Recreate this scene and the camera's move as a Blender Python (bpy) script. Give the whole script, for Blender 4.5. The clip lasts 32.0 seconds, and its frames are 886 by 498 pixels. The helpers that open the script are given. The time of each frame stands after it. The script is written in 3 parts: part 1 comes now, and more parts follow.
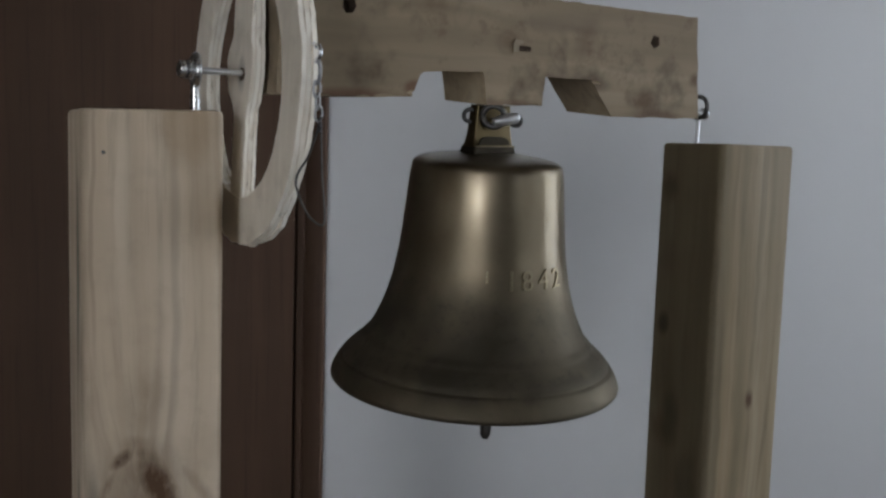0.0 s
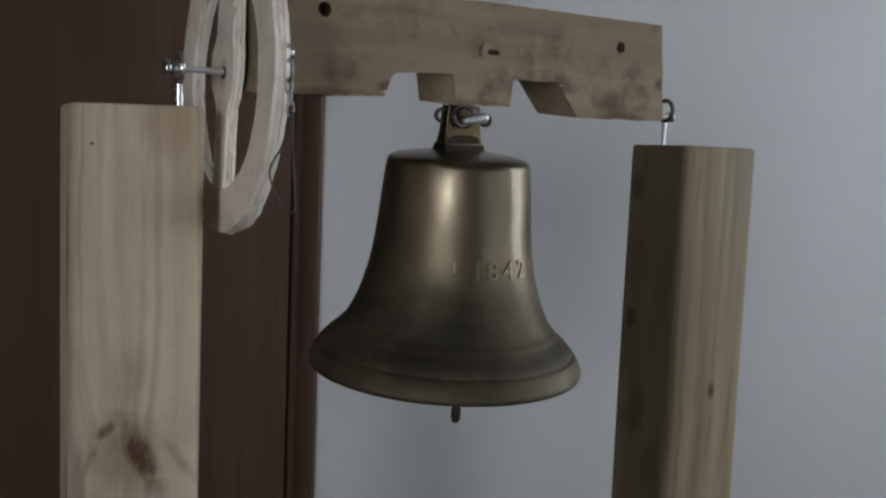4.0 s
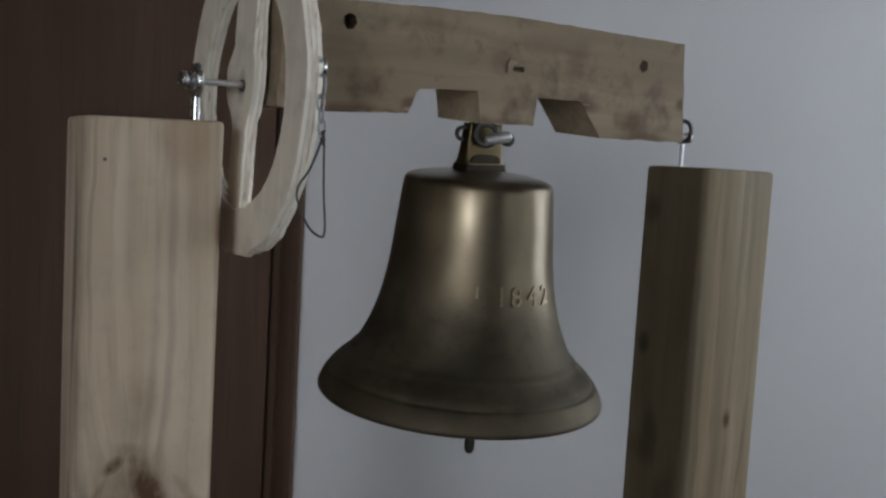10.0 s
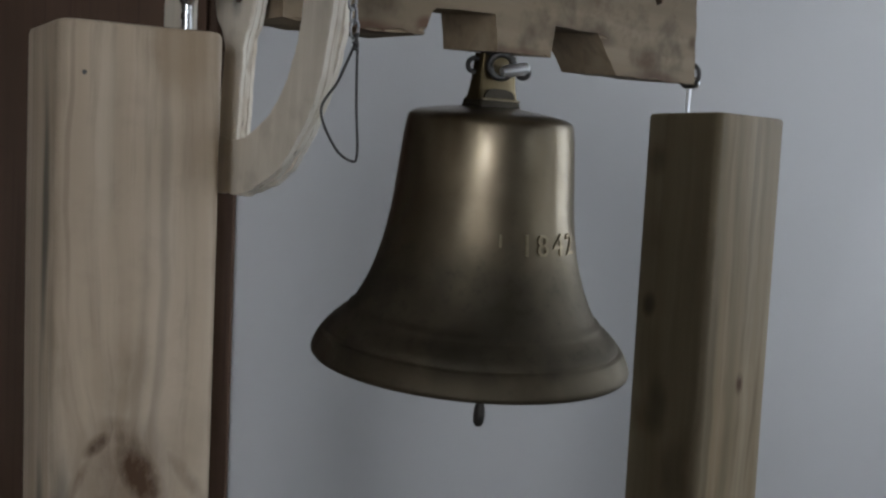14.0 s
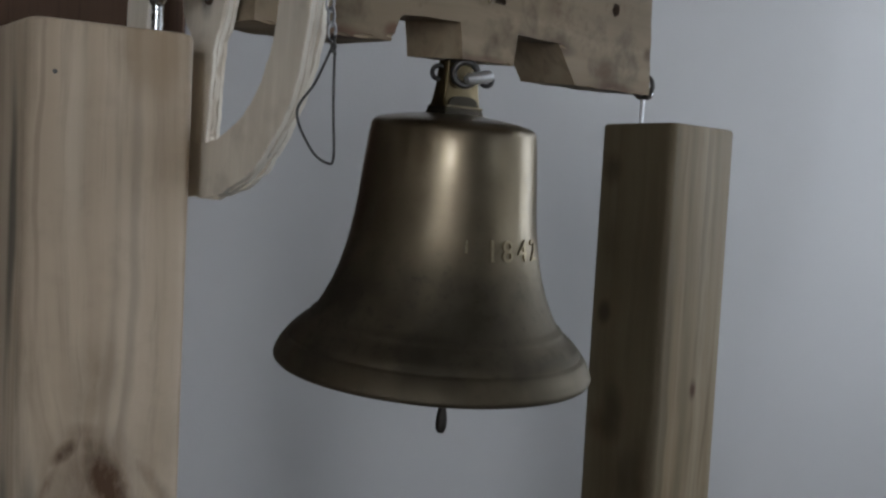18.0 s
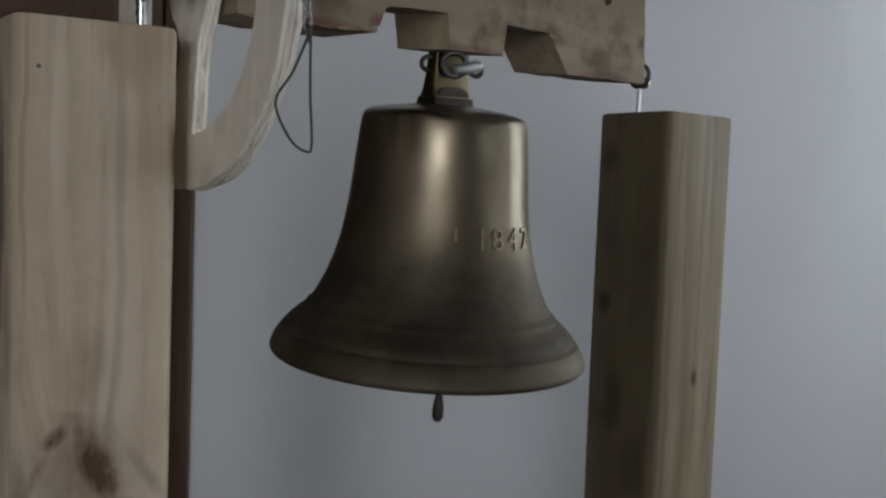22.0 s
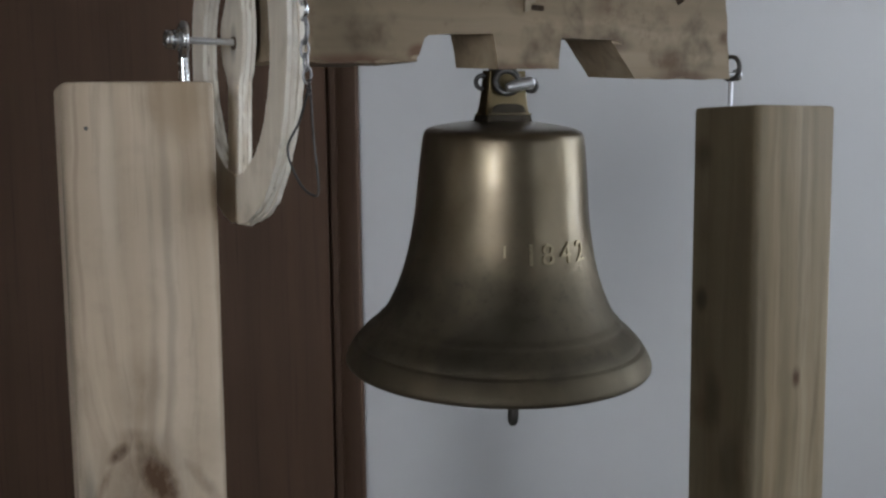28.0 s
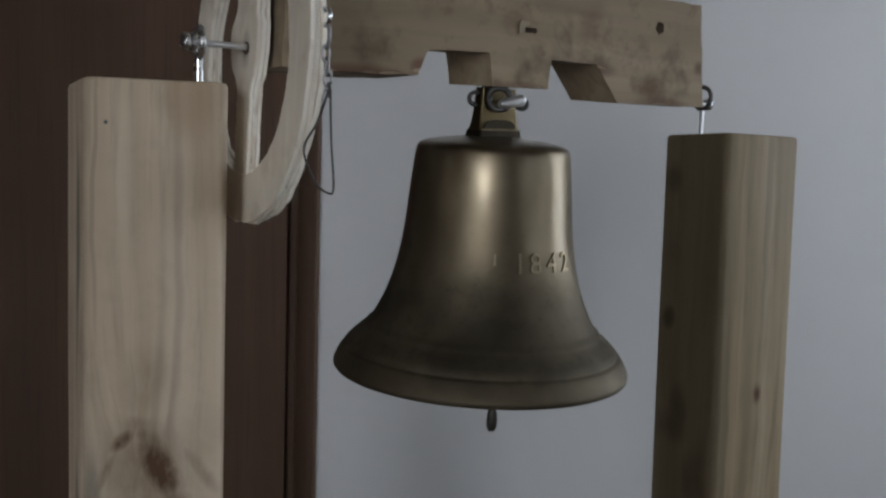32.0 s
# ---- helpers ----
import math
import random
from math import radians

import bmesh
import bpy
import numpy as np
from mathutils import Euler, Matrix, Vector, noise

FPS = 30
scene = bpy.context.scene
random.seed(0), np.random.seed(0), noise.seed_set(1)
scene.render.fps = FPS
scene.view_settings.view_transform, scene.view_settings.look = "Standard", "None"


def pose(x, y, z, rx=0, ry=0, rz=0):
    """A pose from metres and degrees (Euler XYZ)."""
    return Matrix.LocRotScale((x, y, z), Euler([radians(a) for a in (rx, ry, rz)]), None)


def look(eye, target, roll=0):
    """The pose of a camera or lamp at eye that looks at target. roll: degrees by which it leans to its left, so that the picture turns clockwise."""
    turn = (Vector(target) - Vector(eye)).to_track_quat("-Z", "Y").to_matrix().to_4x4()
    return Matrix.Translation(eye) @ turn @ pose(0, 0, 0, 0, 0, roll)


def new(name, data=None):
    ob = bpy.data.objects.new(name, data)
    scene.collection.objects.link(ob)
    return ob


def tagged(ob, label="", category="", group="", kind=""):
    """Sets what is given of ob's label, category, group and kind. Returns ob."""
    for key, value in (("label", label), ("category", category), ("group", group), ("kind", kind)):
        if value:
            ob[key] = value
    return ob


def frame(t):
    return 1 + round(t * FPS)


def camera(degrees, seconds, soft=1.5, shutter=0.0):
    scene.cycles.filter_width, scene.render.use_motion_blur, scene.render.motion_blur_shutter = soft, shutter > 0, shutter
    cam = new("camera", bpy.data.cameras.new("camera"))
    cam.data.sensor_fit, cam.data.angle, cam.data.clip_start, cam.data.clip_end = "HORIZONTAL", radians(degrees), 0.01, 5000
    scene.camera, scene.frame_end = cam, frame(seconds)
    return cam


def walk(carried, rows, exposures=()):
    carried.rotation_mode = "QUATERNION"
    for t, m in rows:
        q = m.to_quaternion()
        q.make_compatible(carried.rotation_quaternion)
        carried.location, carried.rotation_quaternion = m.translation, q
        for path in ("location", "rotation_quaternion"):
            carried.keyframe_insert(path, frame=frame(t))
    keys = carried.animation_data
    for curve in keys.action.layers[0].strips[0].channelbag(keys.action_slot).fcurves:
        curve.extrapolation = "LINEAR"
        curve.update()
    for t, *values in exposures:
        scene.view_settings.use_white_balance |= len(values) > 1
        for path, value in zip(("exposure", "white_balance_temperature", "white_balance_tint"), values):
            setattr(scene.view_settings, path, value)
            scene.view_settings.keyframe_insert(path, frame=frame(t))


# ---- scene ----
# Camera: a hand-held phone, about 0.6 m from a small bell hung between two timber posts.
cam = camera(47.0, 32.0, soft=2.4, shutter=0.5)
# seconds, place in metres, turn in degrees
PATH = [
    (0, 0.0000, 0.0000, 0.9450, 84.05, -1.65, 0.38),
    (0.5, 0.0051, -0.0020, 0.9485, 84.21, -1.78, -0.12),
    (1, 0.0063, -0.0029, 0.9449, 83.99, -2.12, 0.05),
    (1.5, 0.0072, -0.0052, 0.9450, 84.06, -2.51, 0.49),
    (2, 0.0072, -0.0054, 0.9486, 84.10, -2.56, 0.35),
    (2.5, 0.0134, -0.0255, 0.9469, 84.72, -2.08, 1.16),
    (3, 0.0236, -0.0460, 0.9449, 85.56, -1.61, 1.77),
    (3.5, 0.0242, -0.0393, 0.9391, 84.46, -1.94, 1.28),
    (5.5, 0.0120, -0.0371, 0.9382, 84.83, -2.31, 0.17),
    (6, 0.0096, -0.0365, 0.9386, 84.87, -2.52, 0.30),
    (6.5, 0.0101, -0.0356, 0.9389, 85.12, -2.13, 0.41),
    (7, 0.0124, -0.0369, 0.9378, 85.13, -2.36, 0.08),
    (7.5, 0.0229, -0.0352, 0.9392, 85.01, -2.00, -0.17),
    (8, 0.0029, -0.0381, 0.9395, 85.16, -1.68, 0.54),
    (8.5, -0.0032, -0.0337, 0.9421, 85.08, -1.69, -0.02),
    (9, 0.0022, -0.0330, 0.9424, 85.52, -2.07, -1.13),
    (9.5, -0.0106, -0.0140, 0.9419, 84.72, -2.62, -1.35),
    (10, -0.0154, -0.0082, 0.9432, 85.15, -3.16, -1.39),
    (10.5, -0.0157, -0.0044, 0.9409, 84.66, -2.65, -1.13),
    (11, -0.0086, 0.0014, 0.9427, 84.61, -2.38, -0.76),
    (11.5, 0.0058, 0.0008, 0.9410, 85.19, -2.24, -1.23),
    (12, -0.0204, 0.0215, 0.9128, 84.00, -2.26, -1.52),
    (12.5, -0.0512, 0.0489, 0.9097, 85.58, -1.31, -3.92),
    (13, -0.0636, 0.0582, 0.9131, 85.84, -2.95, -5.70),
    (13.5, -0.0691, 0.0644, 0.9085, 85.28, -2.82, -6.04),
    (15.5, -0.0936, 0.0709, 0.8943, 86.69, -2.82, -10.88),
    (16, -0.0895, 0.0756, 0.8943, 86.47, -3.05, -10.71),
    (16.5, -0.0914, 0.0710, 0.8953, 86.93, -3.06, -10.80),
    (17, -0.0929, 0.0658, 0.8988, 87.28, -3.31, -10.88),
    (17.5, -0.0966, 0.0648, 0.8989, 87.01, -3.18, -10.80),
    (18, -0.0937, 0.0678, 0.8961, 86.59, -2.89, -10.87),
    (18.5, -0.0924, 0.0714, 0.8943, 86.17, -2.77, -10.75),
    (19, -0.0922, 0.0727, 0.8916, 86.30, -3.12, -11.08),
    (19.5, -0.0922, 0.0731, 0.8891, 85.87, -2.42, -10.26),
    (20, -0.0884, 0.0644, 0.8914, 86.67, -2.42, -10.86),
    (20.5, -0.0873, 0.0632, 0.8927, 87.03, -2.79, -10.89),
    (21, -0.0855, 0.0611, 0.8936, 87.22, -3.05, -10.42),
    (21.5, -0.0768, 0.0529, 0.8970, 88.17, -2.41, -9.98),
    (22, -0.0741, 0.0586, 0.8911, 86.53, -1.98, -9.37),
    (22.5, -0.0678, 0.0581, 0.8933, 86.99, -1.43, -9.25),
    (23, -0.0605, 0.0590, 0.8957, 87.02, -2.15, -9.05),
    (23.5, -0.0559, 0.0617, 0.8965, 87.41, -0.93, -7.84),
    (24, -0.0552, 0.0613, 0.8968, 87.30, -0.66, -7.68),
    (24.5, -0.0408, 0.0463, 0.9023, 87.27, -0.52, -7.41),
    (25, 0.0078, 0.0055, 0.8909, 86.26, -2.99, -2.43),
    (25.5, 0.0380, -0.0116, 0.8925, 86.59, -1.38, 2.98),
    (27.5, 0.0165, 0.0502, 0.9256, 84.22, -0.35, 2.07),
    (28, 0.0207, 0.0348, 0.9264, 84.10, 0.68, 3.00),
    (28.5, 0.0335, 0.0063, 0.9257, 84.75, 0.89, 4.43),
    (29, 0.0486, -0.0050, 0.9313, 85.10, 2.03, 4.09),
    (29.5, -0.0090, 0.0205, 0.9257, 86.04, -1.43, 1.45),
    (30, -0.0225, 0.0246, 0.9202, 86.39, -1.09, 0.90),
    (30.5, -0.0365, 0.0357, 0.9138, 85.71, -1.83, -0.25),
    (31, -0.0333, 0.0337, 0.9122, 85.92, -1.63, -0.58),
    (31.5, -0.0202, 0.0183, 0.9144, 86.39, -1.56, -0.56),
    (32, -0.0116, 0.0092, 0.9122, 86.05, -1.44, -0.44),
]
walk(cam, [(t, pose(x, y, z, rx, ry, rz)) for t, x, y, z, rx, ry, rz in PATH],
     exposures=[(0, -0.25), (6, -0.27), (12, -0.36), (15.5, -0.42), (25, -0.38), (27.0, 0.0), (29.0, 0.0), (29.6, -0.30), (32, -0.30)])

# ---- world and light: overcast daylight through three unseen windows, the corner one added ----
world = bpy.data.worlds.new("overcast_sky")
scene.world = world
world.use_nodes = True
wn, wl = world.node_tree.nodes, world.node_tree.links
sky = wn.new("ShaderNodeTexSky")
sky.sky_type = "NISHITA"
sky.sun_disc = False
sky.sun_elevation, sky.sun_rotation = radians(40), radians(200)
wn["Background"].inputs["Strength"].default_value = 0.06
wl.new(sky.outputs["Color"], wn["Background"].inputs["Color"])

EAST, SOUTH, NORTH, WEST = 1.58, -2.60, 1.60, -2.20
GROUND, HIGH = -0.50, 1.95
# openings: along the wall from, to; sill and head
WIN_EAST = (-1.30, 0.50, 0.66, 1.50)
WIN_CORNER = (0.66, 1.54, 0.62, 1.90)
WIN_SOUTH = (-2.10, -0.38, 0.52, 1.68)


def window_lamp(name, m, width, height, watts, colour):
    data = bpy.data.lights.new(name, "AREA")
    data.shape, data.size, data.size_y, data.energy, data.color = "RECTANGLE", width, height, watts, colour
    ob = new(name, data)
    ob.matrix_world = m
    return ob


window_lamp("daylight_east", look((EAST + 0.09, -0.40, 1.08), (0, -0.40, 1.08)), 1.80, 0.84, 4.6, (0.92, 0.95, 1.0))
# added fill: this corner lamp and its unseen window brighten the wall's right
window_lamp("wall_fill_corner", look((EAST + 0.09, 1.10, 1.26), (0, 1.10, 1.26)), 0.88, 1.28, 15.5, (0.86, 0.92, 1.0))
window_lamp("daylight_south", look((-0.67, SOUTH - 0.09, 1.10), (-0.67, 0, 1.10)), 0.46, 1.16, 22.0, (0.92, 0.95, 1.0))
window_lamp("daylight_south_corner", look((-1.52, SOUTH - 0.09, 1.10), (-1.52, 0, 1.10)), 1.06, 1.16, 7.0, (0.92, 0.95, 1.0))


# ---- materials ----


class Nodes:
    """Short hand for one material's node tree."""

    def __init__(self, name):
        self.mat = bpy.data.materials.new(name)
        self.mat.use_nodes = True
        self.tree = self.mat.node_tree
        self.shader = self.tree.nodes["Principled BSDF"]
        self.place = self.add("ShaderNodeTexCoord").outputs["Object"]

    def add(self, kind):
        return self.tree.nodes.new(kind)

    def link(self, a, b):
        if isinstance(a, bpy.types.NodeSocket):
            self.tree.links.new(a, b)
        else:
            b.default_value = a

    def vector(self, op, a, b=None):
        node = self.add("ShaderNodeVectorMath")
        node.operation = op
        self.link(a, node.inputs[0])
        if b is not None:
            self.link(b, node.inputs[3] if op == "SCALE" else node.inputs[1])
        return node.outputs["Value"] if op in ("LENGTH", "DOT_PRODUCT") else node.outputs["Vector"]

    def math(self, op, a, b=0.0, c=None):
        node = self.add("ShaderNodeMath")
        node.operation = op
        self.link(a, node.inputs[0])
        self.link(b, node.inputs[1])
        if c is not None:
            self.link(c, node.inputs[2])
        return node.outputs[0]

    def noise(self, vec, scale, detail=4.0, rough=0.55, out="Fac"):
        node = self.add("ShaderNodeTexNoise")
        self.link(vec, node.inputs["Vector"])
        node.inputs["Scale"].default_value, node.inputs["Detail"].default_value, node.inputs["Roughness"].default_value = scale, detail, rough
        return node.outputs[out]

    def ramp(self, fac, stops):
        node = self.add("ShaderNodeValToRGB")
        self.link(fac, node.inputs["Fac"])
        els = node.color_ramp.elements
        while len(els) < len(stops):
            els.new(0.5)
        for el, (at, colour) in zip(els, stops):
            el.position, el.color = at, (*colour, 1) if len(colour) == 3 else colour
        return node.outputs["Color"]

    def step(self, value, low, high):
        node = self.add("ShaderNodeMapRange")
        node.interpolation_type = "SMOOTHSTEP"
        self.link(value, node.inputs["Value"])
        node.inputs["From Min"].default_value, node.inputs["From Max"].default_value = low, high
        return node.outputs["Result"]

    def mix(self, fac, a, b, blend="MIX"):
        node = self.add("ShaderNodeMix")
        node.data_type, node.blend_type = "RGBA", blend
        self.link(fac, node.inputs["Factor"])
        self.link(a if isinstance(a, bpy.types.NodeSocket) else (*a, 1), node.inputs["A"])
        self.link(b if isinstance(b, bpy.types.NodeSocket) else (*b, 1), node.inputs["B"])
        return node.outputs["Result"]

    def bump(self, height, strength, distance=0.001):
        node = self.add("ShaderNodeBump")
        self.link(height, node.inputs["Height"])
        node.inputs["Strength"].default_value, node.inputs["Distance"].default_value = strength, distance
        self.link(node.outputs["Normal"], self.shader.inputs["Normal"])

    def done(self, colour=None, rough=None, metal=None):
        for value, key in ((colour, "Base Color"), (rough, "Roughness"), (metal, "Metallic")):
            if value is not None:
                self.link((*value, 1) if isinstance(value, tuple) else value, self.shader.inputs[key])
        return self.mat


def wood(name, grain, tones, fibre=1.0, streak=0.5, stain=0.0, knots=(), rough=0.7, marks=(), rings_at=()):
    """Sawn timber with the grain along one axis. knots: place, half sizes, tilt about y, darkness. marks: dark long streaks, the same way. rings_at: outlines of old branch rings, the same way."""
    n = Nodes(name)
    long = Vector((26, 26, 1.0)) if grain == "z" else Vector((1.0, 26, 26))
    wob = n.vector("SUBTRACT", n.noise(n.place, 9.0, 3.0, out="Color"), (0.5, 0.5, 0.5))
    warped = n.vector("ADD", n.place, n.vector("SCALE", wob, 0.012))
    flow = warped
    shade = None
    smoke = n.noise(n.vector("MULTIPLY", n.place, (2, 2, 1)), 95.0, 4.0, 0.65)
    for at, size, tilt, dark in knots:
        off = n.vector("SUBTRACT", warped, at)
        turn = n.add("ShaderNodeMapping")
        turn.vector_type = "TEXTURE"
        n.link(off, turn.inputs["Vector"])
        turn.inputs["Rotation"].default_value = (0, radians(tilt), 0)
        turn.inputs["Scale"].default_value = size
        far = n.vector("LENGTH", turn.outputs["Vector"])
        core = n.math("MULTIPLY", n.math("MULTIPLY", n.math("SUBTRACT", 1.0, n.step(far, 0.1, 1.15)), dark), n.math("ADD", n.math("MULTIPLY", smoke, 1.3), 0.38))
        shade = core if shade is None else n.math("MAXIMUM", shade, core)
        push = n.math("MULTIPLY", n.math("SUBTRACT", 1.0, n.step(far, 0.4, 3.2)), 0.0025)
        flow = n.vector("ADD", flow, n.vector("SCALE", n.vector("NORMALIZE", off), push))
    stretched = n.vector("MULTIPLY", flow, long)
    broad = n.noise(stretched, 1.5, 3.0)
    fine = n.noise(n.vector("MULTIPLY", flow, long * 3.2), 2.2, 5.0, 0.65)
    colour = n.ramp(broad, [(0.28, tones[0]), (0.5, tones[1]), (0.72, tones[2])])
    colour = n.mix(n.math("MULTIPLY", n.step(fine, 0.45, 0.75), 0.35 * fibre), colour, tuple(0.55 * c for c in tones[0]))
    rings = n.noise(n.vector("MULTIPLY", flow, long * Vector((1, 1, 0.6) if grain == "z" else (0.6, 1, 1))), 3.4, 1.0)
    colour = n.mix(n.math("MULTIPLY", n.step(rings, 0.52, 0.66), streak), colour, tuple(0.62 * c for c in tones[0]))
    blot = n.noise(n.place, 22.0, 4.0, 0.6)
    colour = n.mix(n.math("MULTIPLY", n.step(blot, 0.52, 0.72), stain), colour, (0.085, 0.060, 0.038))
    grime = n.noise(n.vector("ADD", n.place, (3.1, 1.7, 0.4)), 48.0, 5.0, 0.7)
    colour = n.mix(n.math("MULTIPLY", n.step(grime, 0.54, 0.68), stain * 0.5), colour, (0.115, 0.068, 0.042))
    if shade is not None:
        colour = n.mix(n.math("MINIMUM", shade, 1.0), colour, (0.080, 0.042, 0.021))
    for at, size, tilt, dark in rings_at:
        turn = n.add("ShaderNodeMapping")
        turn.vector_type = "TEXTURE"
        n.link(n.vector("SUBTRACT", warped, at), turn.inputs["Vector"])
        turn.inputs["Rotation"].default_value, turn.inputs["Scale"].default_value = (0, radians(tilt), 0), size
        off_line = n.math("ABSOLUTE", n.math("SUBTRACT", n.vector("LENGTH", turn.outputs["Vector"]), 1.0))
        line = n.math("MULTIPLY", n.math("SUBTRACT", 1.0, n.step(off_line, 0.0, 0.38)), n.math("MULTIPLY", smoke, 2 * dark))
        colour = n.mix(n.math("MINIMUM", line, 1.0), colour, (0.080, 0.055, 0.036))
    for at, size, tone, dark in marks:
        off = n.vector("MULTIPLY", n.vector("SUBTRACT", warped, at), tuple(1 / s for s in size))
        colour = n.mix(n.math("MULTIPLY", n.math("SUBTRACT", 1.0, n.step(n.vector("LENGTH", off), 0.3, 1.0)), dark), colour, tone)
    n.bump(n.math("ADD", fine, n.math("MULTIPLY", broad, 0.4)), 0.35, 0.0006)
    n.shader.inputs["Specular IOR Level"].default_value = 0.3
    return n.done(colour, rough)


PINE = ((0.370, 0.285, 0.200), (0.508, 0.416, 0.315), (0.590, 0.504, 0.404))
m_post_pale = wood(
    "pale_pine", "z", PINE, fibre=1.1, streak=0.42, stain=0.14, rough=0.6,
    knots=(((-0.0172, -0.030, 0.7780), (0.0054, 0.05, 0.0115), 40, 0.85), ((0.0002, -0.030, 0.7645), (0.0125, 0.05, 0.0265), -24, 1.05),
           ((-0.0065, -0.030, 0.7790), (0.0075, 0.05, 0.0120), -28, 0.62), ((-0.0100, -0.030, 0.7850), (0.0120, 0.05, 0.0080), 0, 0.40),
           ((-0.0235, -0.030, 0.7650), (0.0042, 0.05, 0.0190), 28, 0.46), ((0.0200, -0.030, 0.7620), (0.0050, 0.05, 0.0260), -34, 0.36),
           ((0.0080, -0.030, 0.7450), (0.0100, 0.05, 0.0160), -20, 0.60), ((-0.0050, -0.030, 0.7640), (0.0300, 0.05, 0.0330), 0, 0.46),
           ((-0.0060, -0.030, 0.8050), (0.0150, 0.05, 0.0260), 0, 0.22)),
    marks=(((-0.0315, -0.030, 0.745), (0.0045, 0.03, 0.036), (0.150, 0.148, 0.125), 0.6), ((-0.035, -0.011, 0.875), (0.006, 0.008, 0.075), (0.10, 0.10, 0.085), 0.75), ((-0.035, -0.009, 0.735), (0.006, 0.010, 0.045), (0.10, 0.10, 0.085), 0.75),
           ((0.016, -0.030, 0.952), (0.022, 0.03, 0.030), (0.300, 0.212, 0.130), 0.55), ((0.0335, -0.022, 0.84), (0.0030, 0.03, 0.20), (0.260, 0.190, 0.125), 0.5),
           ((-0.030, -0.030, 0.90), (0.0016, 0.03, 0.10), (0.240, 0.190, 0.140), 0.45), ((-0.0155, -0.030, 0.915), (0.0050, 0.03, 0.070), (0.610, 0.530, 0.420), 0.5)))
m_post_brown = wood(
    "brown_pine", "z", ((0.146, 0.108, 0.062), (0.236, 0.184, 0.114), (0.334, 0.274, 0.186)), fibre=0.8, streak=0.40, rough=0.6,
    knots=(((0.004, -0.034, 0.760), (0.0046, 0.03, 0.010), 6, 1.0), ((-0.033, 0.020, 0.809), (0.02, 0.0080, 0.012), 0, 1.1),
           ((-0.033, 0.005, 0.745), (0.02, 0.012, 0.024), 0, 0.7), ((-0.033, 0.022, 0.918), (0.02, 0.012, 0.014), 0, 0.6), ((-0.033, -0.008, 0.690), (0.02, 0.012, 0.030), 0, 0.5), ((-0.033, 0.018, 0.860), (0.02, 0.010, 0.022), 0, 0.45),
           ((-0.033, 0.012, 0.728), (0.02, 0.020, 0.016), 0, 0.85), ((-0.033, -0.020, 0.700), (0.02, 0.009, 0.045), 0, 0.7), ((0.022, -0.034, 0.735), (0.003, 0.03, 0.060), 4, 0.35)),
    # the largest mark darkens the whole left side: stain plus shade put into colour
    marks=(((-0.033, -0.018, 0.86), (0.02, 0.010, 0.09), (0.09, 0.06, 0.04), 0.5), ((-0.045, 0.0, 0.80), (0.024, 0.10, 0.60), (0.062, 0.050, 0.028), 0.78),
           ((-0.033, 0.020, 0.809), (0.02, 0.0085, 0.012), (0.024, 0.017, 0.011), 0.6), ((-0.033, 0.006, 0.740), (0.02, 0.014, 0.026), (0.026, 0.019, 0.012), 0.42),
           ((-0.033, -0.012, 0.695), (0.02, 0.014, 0.036), (0.026, 0.019, 0.012), 0.36), ((-0.033, 0.022, 0.915), (0.02, 0.012, 0.016), (0.026, 0.019, 0.012), 0.32)))
m_beam = wood(
    "weathered_timber", "x", ((0.172, 0.130, 0.084), (0.244, 0.190, 0.128), (0.325, 0.263, 0.186)), fibre=0.35, streak=0.05, stain=0.80, rough=0.8,
    knots=(((-0.003, -0.022, 0.036), (0.016, 0.03, 0.014), 0, 0.30), ((0.060, -0.022, 0.040), (0.012, 0.03, 0.022), 20, 0.40),
           ((0.118, -0.022, 0.004), (0.020, 0.03, 0.010), 0, 0.60), ((0.170, -0.022, 0.020), (0.007, 0.03, 0.006), 0, 0.7),
           ((-0.060, -0.022, 0.052), (0.020, 0.03, 0.012), 0, 0.35)),
    marks=(((-0.112, -0.0225, -0.004), (0.045, 0.03, 0.0075), (0.130, 0.066, 0.040), 0.75), ((-0.072, -0.0225, 0.003), (0.010, 0.03, 0.006), (0.120, 0.060, 0.036), 0.8),
           ((0.004, -0.0225, -0.004), (0.030, 0.03, 0.004), (0.120, 0.064, 0.040), 0.45), ((0.135, -0.0225, -0.007), (0.040, 0.03, 0.007), (0.100, 0.056, 0.036), 0.6),
           ((0.076, -0.0225, 0.012), (0.016, 0.03, 0.006), (0.100, 0.066, 0.044), 0.55), ((0.038, -0.0225, 0.050), (0.050, 0.03, 0.010), (0.150, 0.112, 0.078), 0.5)),
    rings_at=(((-0.005, -0.022, 0.033), (0.0070, 0.05, 0.0066), 0, 0.14), ((0.037, -0.022, 0.029), (0.0048, 0.05, 0.0120), -36, 0.20), ((-0.040, -0.022, 0.046), (0.0060, 0.05, 0.0090), 20, 0.10)))
# lighter copy of the beam's wood, for chips and for notches painted as lit
m_bright_cut = wood("brightened_cut_wood", "x", ((0.225, 0.170, 0.113), (0.308, 0.240, 0.163), (0.395, 0.320, 0.228)), fibre=0.7, streak=0.3, stain=0.25, rough=0.8)
m_splinter = wood("fresh_splintered_wood", "x", ((0.20, 0.162, 0.114), (0.255, 0.21, 0.15), (0.31, 0.26, 0.19)), fibre=0.5, streak=0.2)


